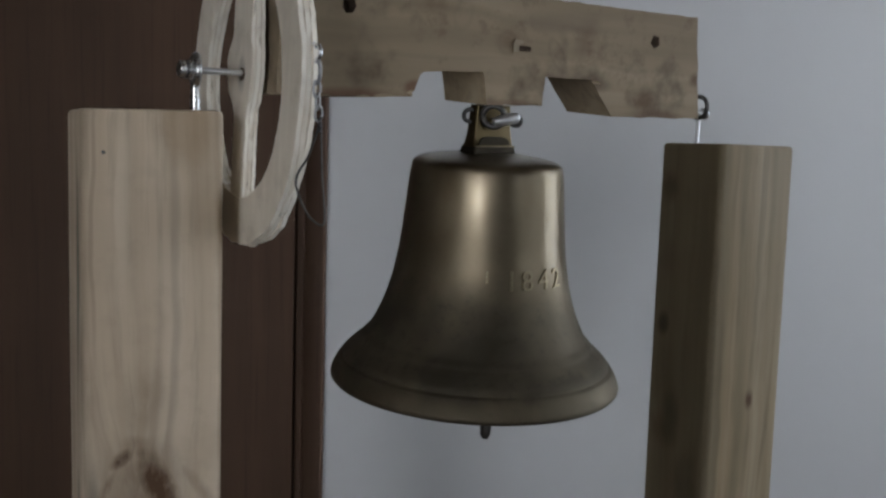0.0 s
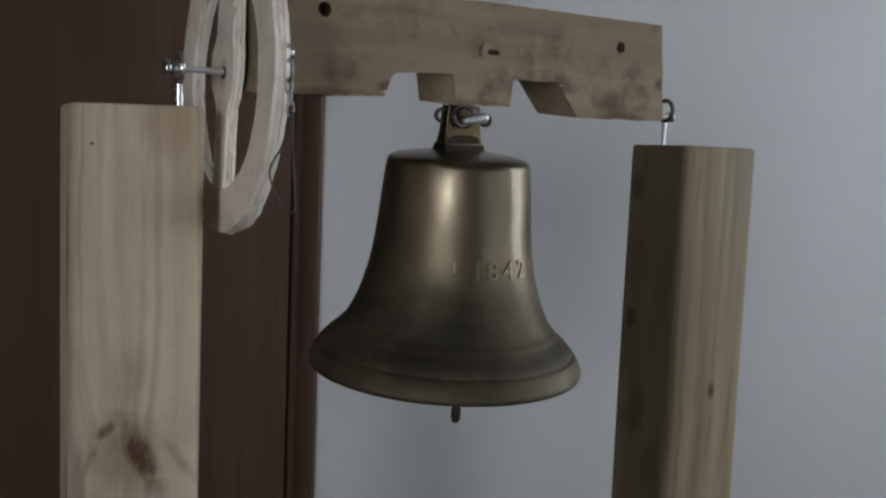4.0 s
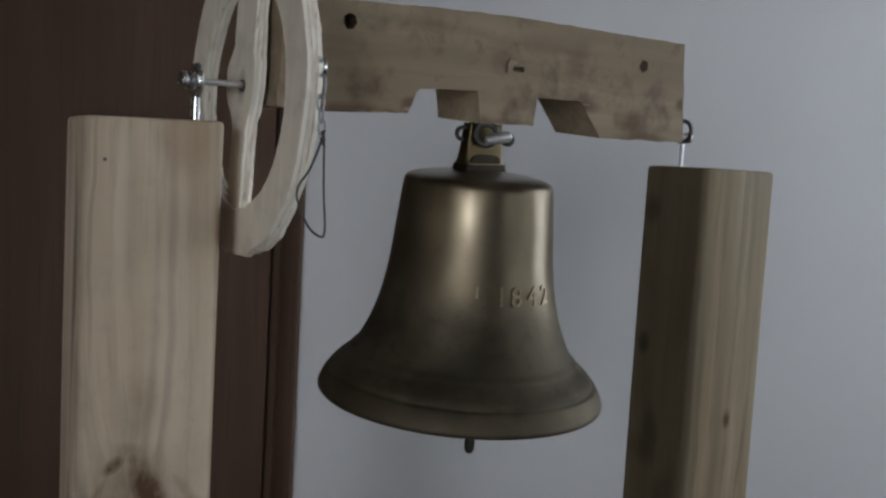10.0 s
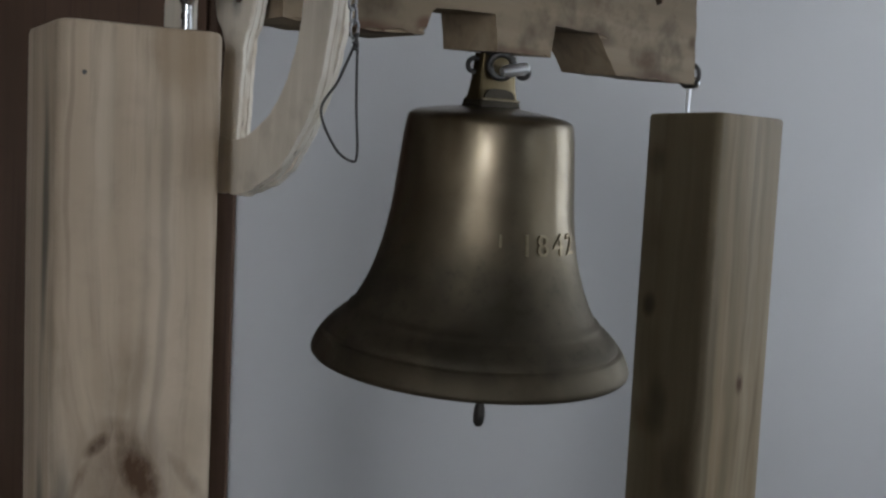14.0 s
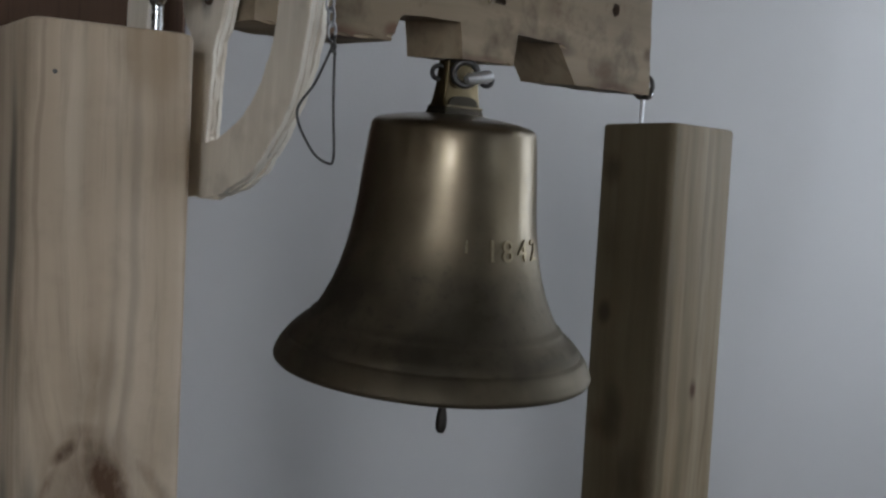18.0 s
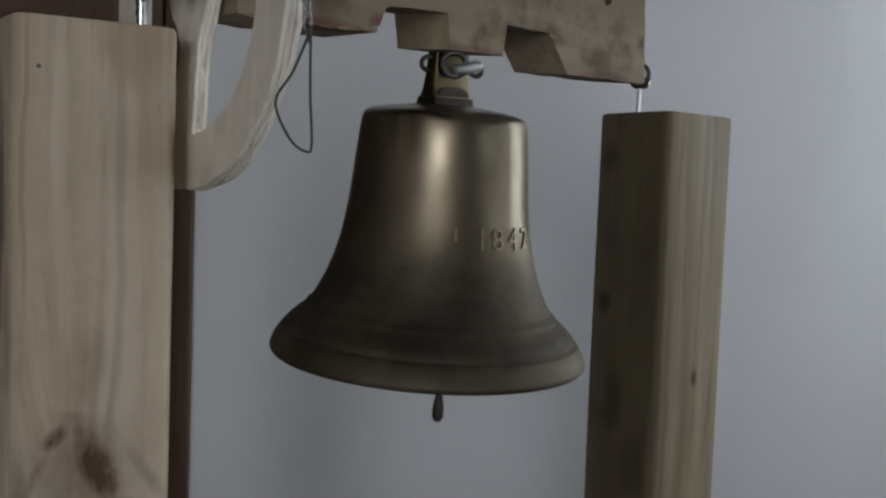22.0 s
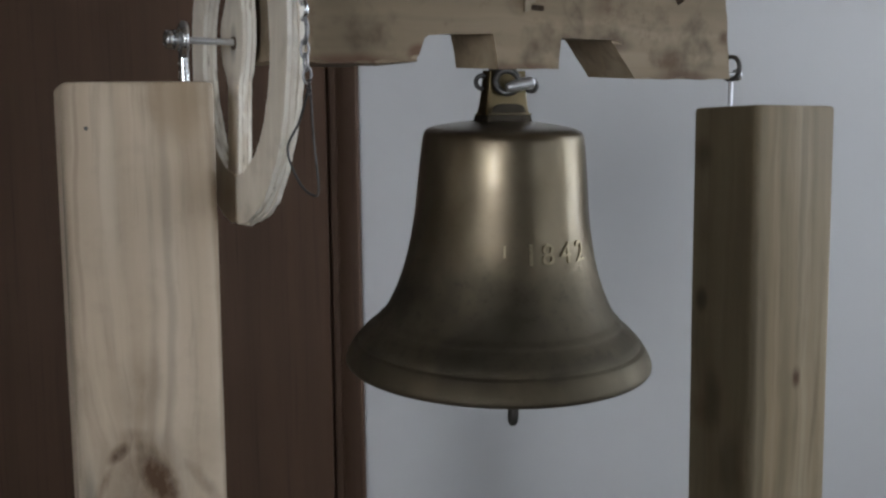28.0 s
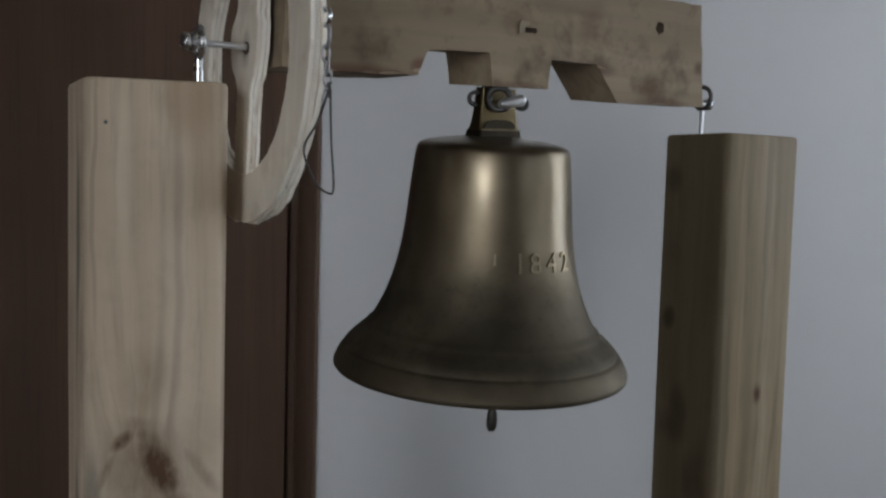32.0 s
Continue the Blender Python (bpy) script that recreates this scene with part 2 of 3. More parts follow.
def plywood():
    n = Nodes("birch_plywood")
    face = n.noise(n.vector("MULTIPLY", n.place, (1, 60, 6)), 3.0, 4.0)
    colour = n.ramp(face, [(0.3, (0.64, 0.575, 0.480)), (0.7, (0.74, 0.675, 0.575))])
    edge = n.add("ShaderNodeNewGeometry")
    obn = n.add("ShaderNodeVectorTransform")
    obn.vector_type, obn.convert_from, obn.convert_to = "NORMAL", "WORLD", "OBJECT"
    n.link(edge.outputs["Normal"], obn.inputs[0])
    nx = n.add("ShaderNodeSeparateXYZ")
    n.link(obn.outputs[0], nx.inputs[0])
    side = n.math("SUBTRACT", 1.0, n.step(n.math("ABSOLUTE", nx.outputs["X"]), 0.3, 0.7))
    plies = n.ramp(n.noise(n.vector("MULTIPLY", n.place, (260, 60, 14)), 1.0, 3.0), [(0.32, (0.68, 0.61, 0.51)), (0.46, (0.86, 0.82, 0.74)), (0.8, (0.92, 0.89, 0.82))])
    colour = n.mix(side, colour, plies)
    chips = n.noise(n.vector("MULTIPLY", n.place, (330, 120, 45)), 1.0, 4.0)
    colour = n.mix(n.math("MULTIPLY", n.math("MULTIPLY", n.step(chips, 0.60, 0.72), side), 0.75), colour, (0.20, 0.15, 0.10))
    colour = n.mix(n.math("MULTIPLY", n.step(n.noise(n.place, 45.0, 3.0), 0.55, 0.8), 0.35), colour, (0.33, 0.28, 0.22))
    hub = n.vector("LENGTH", n.vector("MULTIPLY", n.vector("SUBTRACT", n.place, (-0.1684, 0.0020, 0.0030)), (90.0, 110.0, 75.0)))
    dirt = n.noise(n.place, 160.0, 3.0)
    colour = n.mix(n.math("MULTIPLY", n.math("SUBTRACT", 1.0, n.step(hub, 0.2, 1.0)), n.math("MULTIPLY", dirt, 1.2)), colour, (0.13, 0.115, 0.10))
    n.bump(chips, 0.5, 0.0007)
    return n.done(colour, 0.75)


m_ply = plywood()


def bronze(name, tones, lower_dark, coat=0.50):
    """Lacquered bronze: smoother above, darker and rougher in uneven patches below."""
    n = Nodes(name)
    smear = n.noise(n.vector("MULTIPLY", n.place, (1, 1, 0.45)), 26.0, 3.0, 0.5)
    smudge = n.step(n.noise(n.vector("ADD", n.place, (0.31, 0.12, 0.77)), 19.0, 2.5, 0.5), 0.42, 0.70)
    speck = n.step(n.noise(n.place, 190.0, 3.0, 0.6), 0.50, 0.78)
    fine = n.noise(n.vector("MULTIPLY", n.place, (1, 1, 7)), 130.0, 3.0)
    colour = n.ramp(smear, [(0.30, tones[0]), (0.52, tones[1]), (0.75, tones[2])])
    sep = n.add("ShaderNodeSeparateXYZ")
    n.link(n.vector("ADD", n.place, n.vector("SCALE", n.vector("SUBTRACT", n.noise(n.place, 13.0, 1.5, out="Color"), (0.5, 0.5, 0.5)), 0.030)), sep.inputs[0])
    # the film grows towards the bottom, darker and rougher there
    dull = n.math("MULTIPLY", n.math("SUBTRACT", 1.0, n.step(sep.outputs["Z"], -0.108, -0.050)), lower_dark)
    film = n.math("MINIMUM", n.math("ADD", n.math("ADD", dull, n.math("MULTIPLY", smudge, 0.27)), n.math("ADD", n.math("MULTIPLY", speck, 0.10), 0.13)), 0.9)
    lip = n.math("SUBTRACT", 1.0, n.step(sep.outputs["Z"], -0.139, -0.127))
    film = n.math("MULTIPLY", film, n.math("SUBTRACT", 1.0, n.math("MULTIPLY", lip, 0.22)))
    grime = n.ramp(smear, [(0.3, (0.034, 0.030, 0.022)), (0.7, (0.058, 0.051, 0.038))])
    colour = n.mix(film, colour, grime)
    rough = n.math("ADD", n.math("MULTIPLY", smear, 0.05), n.math("MULTIPLY", film, 0.52))
    wave = n.math("MULTIPLY", n.noise(n.vector("MULTIPLY", n.place, (1, 1, 0.4)), 30.0, 1.0), 2.0)
    n.bump(n.math("ADD", wave, n.math("MULTIPLY", fine, 0.10)), 0.05, 0.0010)
    n.shader.inputs["Specular IOR Level"].default_value = 0.25
    n.shader.inputs["Coat Roughness"].default_value, n.shader.inputs["Coat IOR"].default_value = 0.11, 1.55
    n.link(n.math("MAXIMUM", n.math("SUBTRACT", coat, n.math("MULTIPLY", film, 1.45)), 0.0), n.shader.inputs["Coat Weight"])
    return n.done(colour, n.math("ADD", n.math("ADD", rough, n.math("MULTIPLY", fine, 0.04)), 0.20), n.math("SUBTRACT", 1.0, n.math("MULTIPLY", film, 0.25)))


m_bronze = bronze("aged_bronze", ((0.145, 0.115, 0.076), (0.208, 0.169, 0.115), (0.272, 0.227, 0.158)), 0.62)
m_lug = bronze("brown_brass", ((0.080, 0.060, 0.032), (0.120, 0.092, 0.050), (0.150, 0.118, 0.068)), 0.1, 0.1)


def metal(name, colour, rough, grime=0.3):
    n = Nodes(name)
    patch = n.noise(n.place, 260.0, 3.0)
    tone = n.mix(n.math("MULTIPLY", n.step(patch, 0.5, 0.75), grime), colour, tuple(0.25 * c for c in colour))
    return n.done(tone, n.math("ADD", n.math("MULTIPLY", patch, 0.2), rough), 1.0)


m_worn = metal("worn_bronze", (0.250, 0.207, 0.140), 0.36, 0.3)
m_dark_bronze = metal("dark_bronze", (0.045, 0.038, 0.028), 0.50, 0.5)
m_zinc = metal("bright_zinc", (0.72, 0.74, 0.77), 0.16)
m_chain = metal("grey_chain", (0.38, 0.38, 0.39), 0.40, 0.7)
m_pin = metal("worn_zinc", (0.80, 0.82, 0.86), 0.36, 0.2)
m_ring = metal("tarnished_steel", (0.13, 0.13, 0.13), 0.36, 0.6)
m_steel = metal("dull_steel", (0.40, 0.40, 0.41), 0.28, 0.6)
m_wire = metal("dark_wire", (0.125, 0.122, 0.120), 0.6, 0.4)
m_iron = metal("blackened_iron", (0.07, 0.065, 0.06), 0.5, 0.5)


def painted(name, colour, rough, grain=180.0, patch=0.06, bump=0.15):
    n = Nodes(name)
    wide = n.noise(n.place, 1.3, 4.0)
    tone = n.mix(n.math("MULTIPLY", n.step(wide, 0.35, 0.75), 1.0), colour, tuple(c * (1 - patch) for c in colour))
    tone = n.mix(n.math("MULTIPLY", n.step(n.noise(n.place, 40.0, 4.0), 0.6, 0.8), 0.10), tone, tuple(0.8 * c for c in colour))
    n.bump(n.noise(n.place, grain, 3.0), bump, 0.0015)
    return n.done(tone, rough)


m_wall = painted("white_emulsion_wall", (0.560, 0.567, 0.584), 0.9)
m_ceiling = painted("brown_ceiling_boards", (0.16, 0.13, 0.10), 0.8)
m_umber = painted("umber_wall_paint", (0.070, 0.048, 0.036), 0.8)
m_panel = painted("brown_wall_boards", (0.075, 0.058, 0.042), 0.8)
m_sash = painted("white_gloss_paint", (0.78, 0.78, 0.76), 0.35, 60.0)
# dark colour that stands in for the shade inside holes
m_hole_shade = painted("hole_shade", (0.085, 0.060, 0.042), 0.9)


def brown_door():
    n = Nodes("dark_brown_stained_wood")
    fine = n.noise(n.vector("MULTIPLY", n.place, (60, 60, 1.2)), 3.0, 5.0, 0.6)
    broad = n.noise(n.vector("MULTIPLY", n.place, (7, 7, 0.5)), 2.0, 3.0)
    colour = n.ramp(broad, [(0.3, (0.060, 0.0345, 0.0215)), (0.7, (0.086, 0.0490, 0.0315))])
    colour = n.mix(n.math("MULTIPLY", n.step(fine, 0.5, 0.75), 0.4), colour, (0.022, 0.012, 0.008))
    n.bump(fine, 0.15, 0.0005)
    n.shader.inputs["Specular IOR Level"].default_value = 0.2
    return n.done(colour, 0.62)


m_brown = brown_door()


def floor_boards():
    n = Nodes("brown_carpet")
    tuft = n.noise(n.place, 420.0, 3.0)
    colour = n.ramp(tuft, [(0.3, (0.050, 0.038, 0.028)), (0.7, (0.095, 0.075, 0.058))])
    n.bump(tuft, 0.6, 0.003)
    return n.done(colour, 0.95)


m_floor = floor_boards()


def pane_glass():
    n = Nodes("clear_window_glass")
    n.shader.inputs["Transmission Weight"].default_value = 1.0
    n.shader.inputs["IOR"].default_value = 1.45
    return n.done((0.95, 0.97, 0.97), 0.02)


m_glass = pane_glass()

# ---- building helpers ----


def finish(name, bm, material, parent=None, smooth=True, angle=35):
    bmesh.ops.recalc_face_normals(bm, faces=bm.faces)
    mesh = bpy.data.meshes.new(name)
    bm.to_mesh(mesh)
    bm.free()
    mesh.materials.append(material)
    if smooth:
        mesh.shade_smooth()
        mesh.set_sharp_from_angle(angle=radians(angle))
    ob = new(name, mesh)
    if parent is not None:
        ob.parent = parent
    return ob


def part(name, bm, material, parent, label="", smooth=True, angle=35):
    """One mesh object under a thing or under a part."""
    ob = finish(name, bm, material, parent, smooth, angle)
    return tagged(ob, label) if label else ob


def thing(name, m, label, category, group=""):
    ob = new(name)
    ob.empty_display_size = 0.02
    ob.matrix_world = m
    return tagged(ob, label, category, group)


def box(bm, low, high):
    made = bmesh.ops.create_cube(bm, size=1.0)["verts"]
    size = Vector(high) - Vector(low)
    bmesh.ops.transform(bm, matrix=Matrix.Translation((Vector(low) + Vector(high)) / 2) @ Matrix.Diagonal((*size, 1)), verts=made)
    return made


def bevelled_box(low, high, width=0.002, segments=2):
    bm = bmesh.new()
    box(bm, low, high)
    bmesh.ops.bevel(bm, geom=list(bm.edges), offset=width, segments=segments, affect="EDGES", profile=0.5)
    return bm


def lathe(profile, steps=96, closed=False):
    """A body turned about z from (radius, height) pairs."""
    bm = bmesh.new()
    rings = []
    for r, z in profile:
        if r < 1e-6:
            rings.append([bm.verts.new((0, 0, z))])
        else:
            rings.append([bm.verts.new((r * math.cos(2 * math.pi * k / steps), r * math.sin(2 * math.pi * k / steps), z)) for k in range(steps)])
    pairs = list(zip(rings, rings[1:])) + ([(rings[-1], rings[0])] if closed else [])
    for a, b in pairs:
        for k in range(steps):
            loop = [a[k % len(a)], a[(k + 1) % len(a)], b[(k + 1) % len(b)], b[k % len(b)]]
            loop = list(dict.fromkeys(loop))
            if len(loop) > 2:
                bm.faces.new(loop)
    return bm


def tube(points, radius, sides=10, closed=False, ends=None):
    """A round bar along a line of points. ends: a radius for each point in place of one."""
    bm = bmesh.new()
    pts = [Vector(p) for p in points]
    count = len(pts)
    side = None
    rings = []
    for k, p in enumerate(pts):
        if closed:
            way = pts[(k + 1) % count] - pts[k - 1]
        else:
            way = pts[min(k + 1, count - 1)] - pts[max(k - 1, 0)]
        way.normalize()
        if side is None:
            side = way.orthogonal().normalized()
        side = (side - way * side.dot(way)).normalized()
        up = way.cross(side)
        r = ends[k] if ends else radius
        rings.append([bm.verts.new(p + r * (math.cos(2 * math.pi * j / sides) * side + math.sin(2 * math.pi * j / sides) * up)) for j in range(sides)])
    for k in range(count if closed else count - 1):
        a, b = rings[k], rings[(k + 1) % count]
        shift = 0
        if closed and k == count - 1:
            shift = min(range(sides), key=lambda s: (a[0].co - b[s].co).length)
        for j in range(sides):
            bm.faces.new((a[j], a[(j + 1) % sides], b[(j + 1 + shift) % sides], b[(j + shift) % sides]))
    if not closed:
        bm.faces.new(rings[0])
        bm.faces.new(rings[-1][::-1])
    return bm


def circle(centre, radius, axis, steps=28, squash=1.0, start=0.0, turn=1.0, across=None):
    """Points of a ring or an arc about an axis. across: the way in which squash works."""
    axis = Vector(axis).normalized()
    u = Vector(across).normalized() if across else axis.orthogonal().normalized()
    v = axis.cross(u)
    last = steps if turn >= 1.0 else steps + 1
    return [Vector(centre) + radius * (squash * math.cos(start + 2 * math.pi * turn * k / steps) * u + math.sin(start + 2 * math.pi * turn * k / steps) * v) for k in range(last)]


def hexagon_nut(centre, axis, radius, thick):
    bm = bmesh.new()
    bmesh.ops.create_cone(bm, cap_ends=True, segments=6, radius1=radius, radius2=radius, depth=thick)
    bmesh.ops.bevel(bm, geom=list(bm.edges), offset=radius * 0.10, segments=1, affect="EDGES")
    bmesh.ops.transform(bm, matrix=Matrix.Translation(centre) @ Vector(axis).to_track_quat("Z", "Y").to_matrix().to_4x4(), verts=bm.verts)
    return bm


def disc(centre, axis, radius, thick, steps=28):
    bm = bmesh.new()
    bmesh.ops.create_cone(bm, cap_ends=True, segments=steps, radius1=radius, radius2=radius, depth=thick)
    bmesh.ops.transform(bm, matrix=Matrix.Translation(centre) @ Vector(axis).to_track_quat("Z", "Y").to_matrix().to_4x4(), verts=bm.verts)
    return bm


def extruded(outline, low, high, axis="y", hole=None):
    """A plate from an outline of pairs. axis y: the pairs are x and z; axis x: they are y and z. hole: a second outline of as many pairs."""
    bm = bmesh.new()

    def vert(p, at):
        return bm.verts.new((p[0], at, p[1]) if axis == "y" else (at, p[0], p[1]))

    count = len(outline)
    a, b = [vert(p, low) for p in outline], [vert(p, high) for p in outline]
    sides = [(a, b)]
    if hole:
        c, d = [vert(p, low) for p in hole], [vert(p, high) for p in hole]
        sides += [(d, c), (c, a), (b, d)]
    else:
        bm.faces.new(a)
        bm.faces.new(b[::-1])
    for p, q in sides:
        for k in range(count):
            bm.faces.new((p[k], p[(k + 1) % count], q[(k + 1) % count], q[k]))
    return bm


def ragged(outline, step, amount, seed=0.0):
    """The outline in short steps, each point shifted a little, as a hand saw leaves it."""
    made = []
    for k, p in enumerate(outline):
        q = outline[(k + 1) % len(outline)]
        n = max(1, round(math.dist(p, q) / step))
        for j in range(n):
            x, y = p[0] + (q[0] - p[0]) * j / n, p[1] + (q[1] - p[1]) * j / n
            w = noise.noise_vector(Vector((x * 90, y * 90, seed)))
            made.append((x + w[0] * amount, y + w[1] * amount))
    return made


def carve(ob, cutters, lining=None):
    """Cuts the cutters out of the object's mesh for good."""
    tools = []
    for bm in cutters:
        bmesh.ops.recalc_face_normals(bm, faces=bm.faces)
        mesh = bpy.data.meshes.new("cutter")
        bm.to_mesh(mesh)
        bm.free()
        mesh.materials.append(lining or m_hole_shade)
        tool = new("cutter", mesh)
        tool.parent = ob.parent
        mod = ob.modifiers.new("cut", "BOOLEAN")
        mod.operation, mod.object, mod.solver = "DIFFERENCE", tool, "EXACT"
        mod.material_mode = "TRANSFER"
        tools.append(tool)
    bpy.context.view_layer.update()
    mesh = bpy.data.meshes.new_from_object(ob.evaluated_get(bpy.context.evaluated_depsgraph_get()))
    ob.modifiers.clear()
    ob.data = mesh
    for tool in tools:
        bpy.data.objects.remove(tool)


def rounded_oblong(half, deep, radius, steps=5):
    made = []
    for k, (sx, sy) in enumerate(((1, 1), (-1, 1), (-1, -1), (1, -1))):
        for j in range(steps + 1):
            a = math.pi / 2 * (k + j / steps)
            made.append((sx * (half - radius) + radius * math.cos(a), sy * (deep - radius) + radius * math.sin(a)))
    return made


# ---- the room ----


def wall_with_opening(name, along, at, thick, span, opening, material, label):
    """A wall along x or y at a given line, with one opening: from, to, sill, head."""
    bm = bmesh.new()
    lo, hi, sill, top = opening
    for a, b, z0, z1 in ((span[0], lo, GROUND, HIGH), (hi, span[1], GROUND, HIGH), (lo, hi, GROUND, sill), (lo, hi, top, HIGH)):
        if b - a > 1e-4 and z1 - z0 > 1e-4:
            box(bm, (a, min(at, at + thick), z0) if along == "x" else (min(at, at + thick), a, z0), (b, max(at, at + thick), z1) if along == "x" else (max(at, at + thick), b, z1))
    bmesh.ops.remove_doubles(bm, verts=bm.verts, dist=1e-5)
    return tagged(finish(name, bm, material, smooth=False), label, "wall", kind="structure")


DOOR = (-1.036, -0.2355)
wall_with_opening("wall_north", "x", NORTH, 0.12, (WEST - 0.12, EAST + 0.12), (DOOR[0] - 0.03, DOOR[1] + 0.03, GROUND, GROUND + 2.06), m_wall, "plain white painted wall beside a brown door")
wall_with_opening("wall_east", "y", EAST, 0.16, (SOUTH, 0.62), WIN_EAST, m_wall, "plain white painted wall with a window")
wall_with_opening("wall_east_end", "y", EAST, 0.16, (0.62, NORTH), WIN_CORNER, m_wall, "plain white painted wall with an added window near the corner")
wall_with_opening("wall_south", "x", SOUTH, -0.16, (WEST - 0.12, EAST + 0.12), WIN_SOUTH, m_wall, "plain white painted wall with a small window")
bm = bmesh.new()
box(bm, (WEST - 0.12, SOUTH, GROUND), (WEST, NORTH, HIGH))
tagged(finish("wall_west", bm, m_panel, smooth=False), "plain brown boarded wall", "wall", kind="structure")
# unseen wall, added so that the bell's left edge reflects a dark surface
bm = bmesh.new()
box(bm, (-1.24, 0.30, GROUND), (-1.14, NORTH, HIGH))
tagged(finish("reflection_wall", bm, m_panel, smooth=False), "plain dark brown wall added to darken the bell's left reflection", "wall", kind="structure")
bm = bmesh.new()
box(bm, (WEST - 0.12, SOUTH - 0.16, GROUND - 0.10), (EAST + 0.16, NORTH + 0.12, GROUND))
tagged(finish("floor", bm, m_floor, smooth=False), "plain brown carpeted floor", "floor", kind="structure")
bm = bmesh.new()
box(bm, (WEST - 0.12, SOUTH - 0.16, HIGH), (EAST + 0.16, NORTH + 0.12, HIGH + 0.10))
tagged(finish("ceiling", bm, m_ceiling, smooth=False), "plain brown boarded ceiling", "ceiling", kind="structure")


def window(name, m, width, height, bars, label):  # bars: places of the uprights between the panes
    """A casement in the wall's plane: x along the wall, y outwards, z up from the sill."""
    ob = tagged(thing(name, m, label, "window"), kind="structure")
    w, d = 0.055, 0.05
    part("window_frame", bevelled_box((0, 0, 0), (width, d, w), 0.004), m_sash, ob)
    part("window_frame", bevelled_box((0, 0, height - w), (width, d, height), 0.004), m_sash, ob)
    for x in [0] + [at - w / 2 for at in bars] + [width - w]:
        part("mullion", bevelled_box((x, 0.002, w), (x + w, d - 0.002, height - w), 0.004), m_sash, ob)
    part("window_sill", bevelled_box((-0.04, -0.14, -0.03), (width + 0.04, 0.0, -0.002), 0.006), m_sash, ob)
    for lo, hi in zip([0.02, *bars], [*bars, width - 0.02]):
        bm = bmesh.new()
        box(bm, (lo + 0.004, 0.022, w - 0.01), (hi - 0.004, 0.027, height - w + 0.01))
        pane = part("pane", bm, m_glass, ob, smooth=False)
        pane.visible_shadow = False
    return ob


window("window_1", pose(EAST + 0.02, WIN_EAST[0], WIN_EAST[2], 0, 0, 90) @ Matrix.Diagonal((1, -1, 1, 1)), WIN_EAST[1] - WIN_EAST[0], WIN_EAST[3] - WIN_EAST[2], (0.6, 1.2), "wide white casement window in the side wall")
# unseen casement, added only to hold the corner fill lamp
window("added_window", pose(EAST + 0.02, WIN_CORNER[0], WIN_CORNER[2], 0, 0, 90) @ Matrix.Diagonal((1, -1, 1, 1)), WIN_CORNER[1] - WIN_CORNER[0], WIN_CORNER[3] - WIN_CORNER[2], (), "unseen white casement window added around the wall's fill lamp")
window("window_2", pose(WIN_SOUTH[1], SOUTH - 0.02, WIN_SOUTH[2], 0, 0, 180), WIN_SOUTH[1] - WIN_SOUTH[0], WIN_SOUTH[3] - WIN_SOUTH[2], (0.56, 1.14), "white casement window in the rear wall")

# the brown door and its frame
door = tagged(thing("door_1", Matrix.Translation((DOOR[0], 1.586, GROUND)), "closed flush door in dark brown stained wood", "door"), kind="structure")
part("door_leaf", bevelled_box((0.003, 0.0, 0.008), (DOOR[1] - DOOR[0] - 0.003, 0.040, 2.03), 0.002), m_brown, door)
frame_profile = [(0.0, 0.0), (0.0, -0.009), (0.003, -0.012), (0.011, -0.0125), (0.0135, -0.0100), (0.0165, -0.0125), (0.034, -0.019), (0.043, -0.019), (0.046, -0.016), (0.046, 0.0)]


def upright(mirror):
    bm = bmesh.new()
    low = [bm.verts.new((mirror * x, y, 0)) for x, y in frame_profile]
    top = [bm.verts.new((mirror * x, y, 2.08)) for x, y in frame_profile]
    bm.faces.new(low)
    bm.faces.new(top[::-1])
    for k in range(len(low)):
        j = (k + 1) % len(low)
        bm.faces.new((low[k], low[j], top[j], top[k]))
    return bm


for mirror, at in ((1, DOOR[1]), (-1, DOOR[0])):
    ob = tagged(finish("trim_door", upright(mirror), m_brown, angle=25), "dark brown moulded door architrave", "door frame", kind="structure")
    ob.location = (at, NORTH - 0.001, GROUND)
ob = finish("trim_door", bevelled_box((DOOR[0], NORTH - 0.019, GROUND + 2.034), (DOOR[1], NORTH - 0.001, GROUND + 2.08), 0.003), m_brown)
tagged(ob, "dark brown door head architrave", "door frame", kind="structure")
for x0, x1 in ((DOOR[0] - 0.03, DOOR[0]), (DOOR[1], DOOR[1] + 0.03)):
    ob = finish("trim_door", bevelled_box((x0 + 0.0005, NORTH + 0.001, GROUND), (x1 - 0.0005, NORTH + 0.118, GROUND + 2.06), 0.002), m_brown)
    tagged(ob, "dark brown door lining", "door frame", kind="structure")
bm = bmesh.new()
box(bm, (DOOR[0] - 0.2, NORTH + 0.125, GROUND), (DOOR[1] + 0.2, NORTH + 0.145, GROUND + 2.2))
tagged(finish("backdrop", bm, m_umber, smooth=False), "dark space behind the closed door", "backdrop", kind="structure")

# ---- the two posts ----


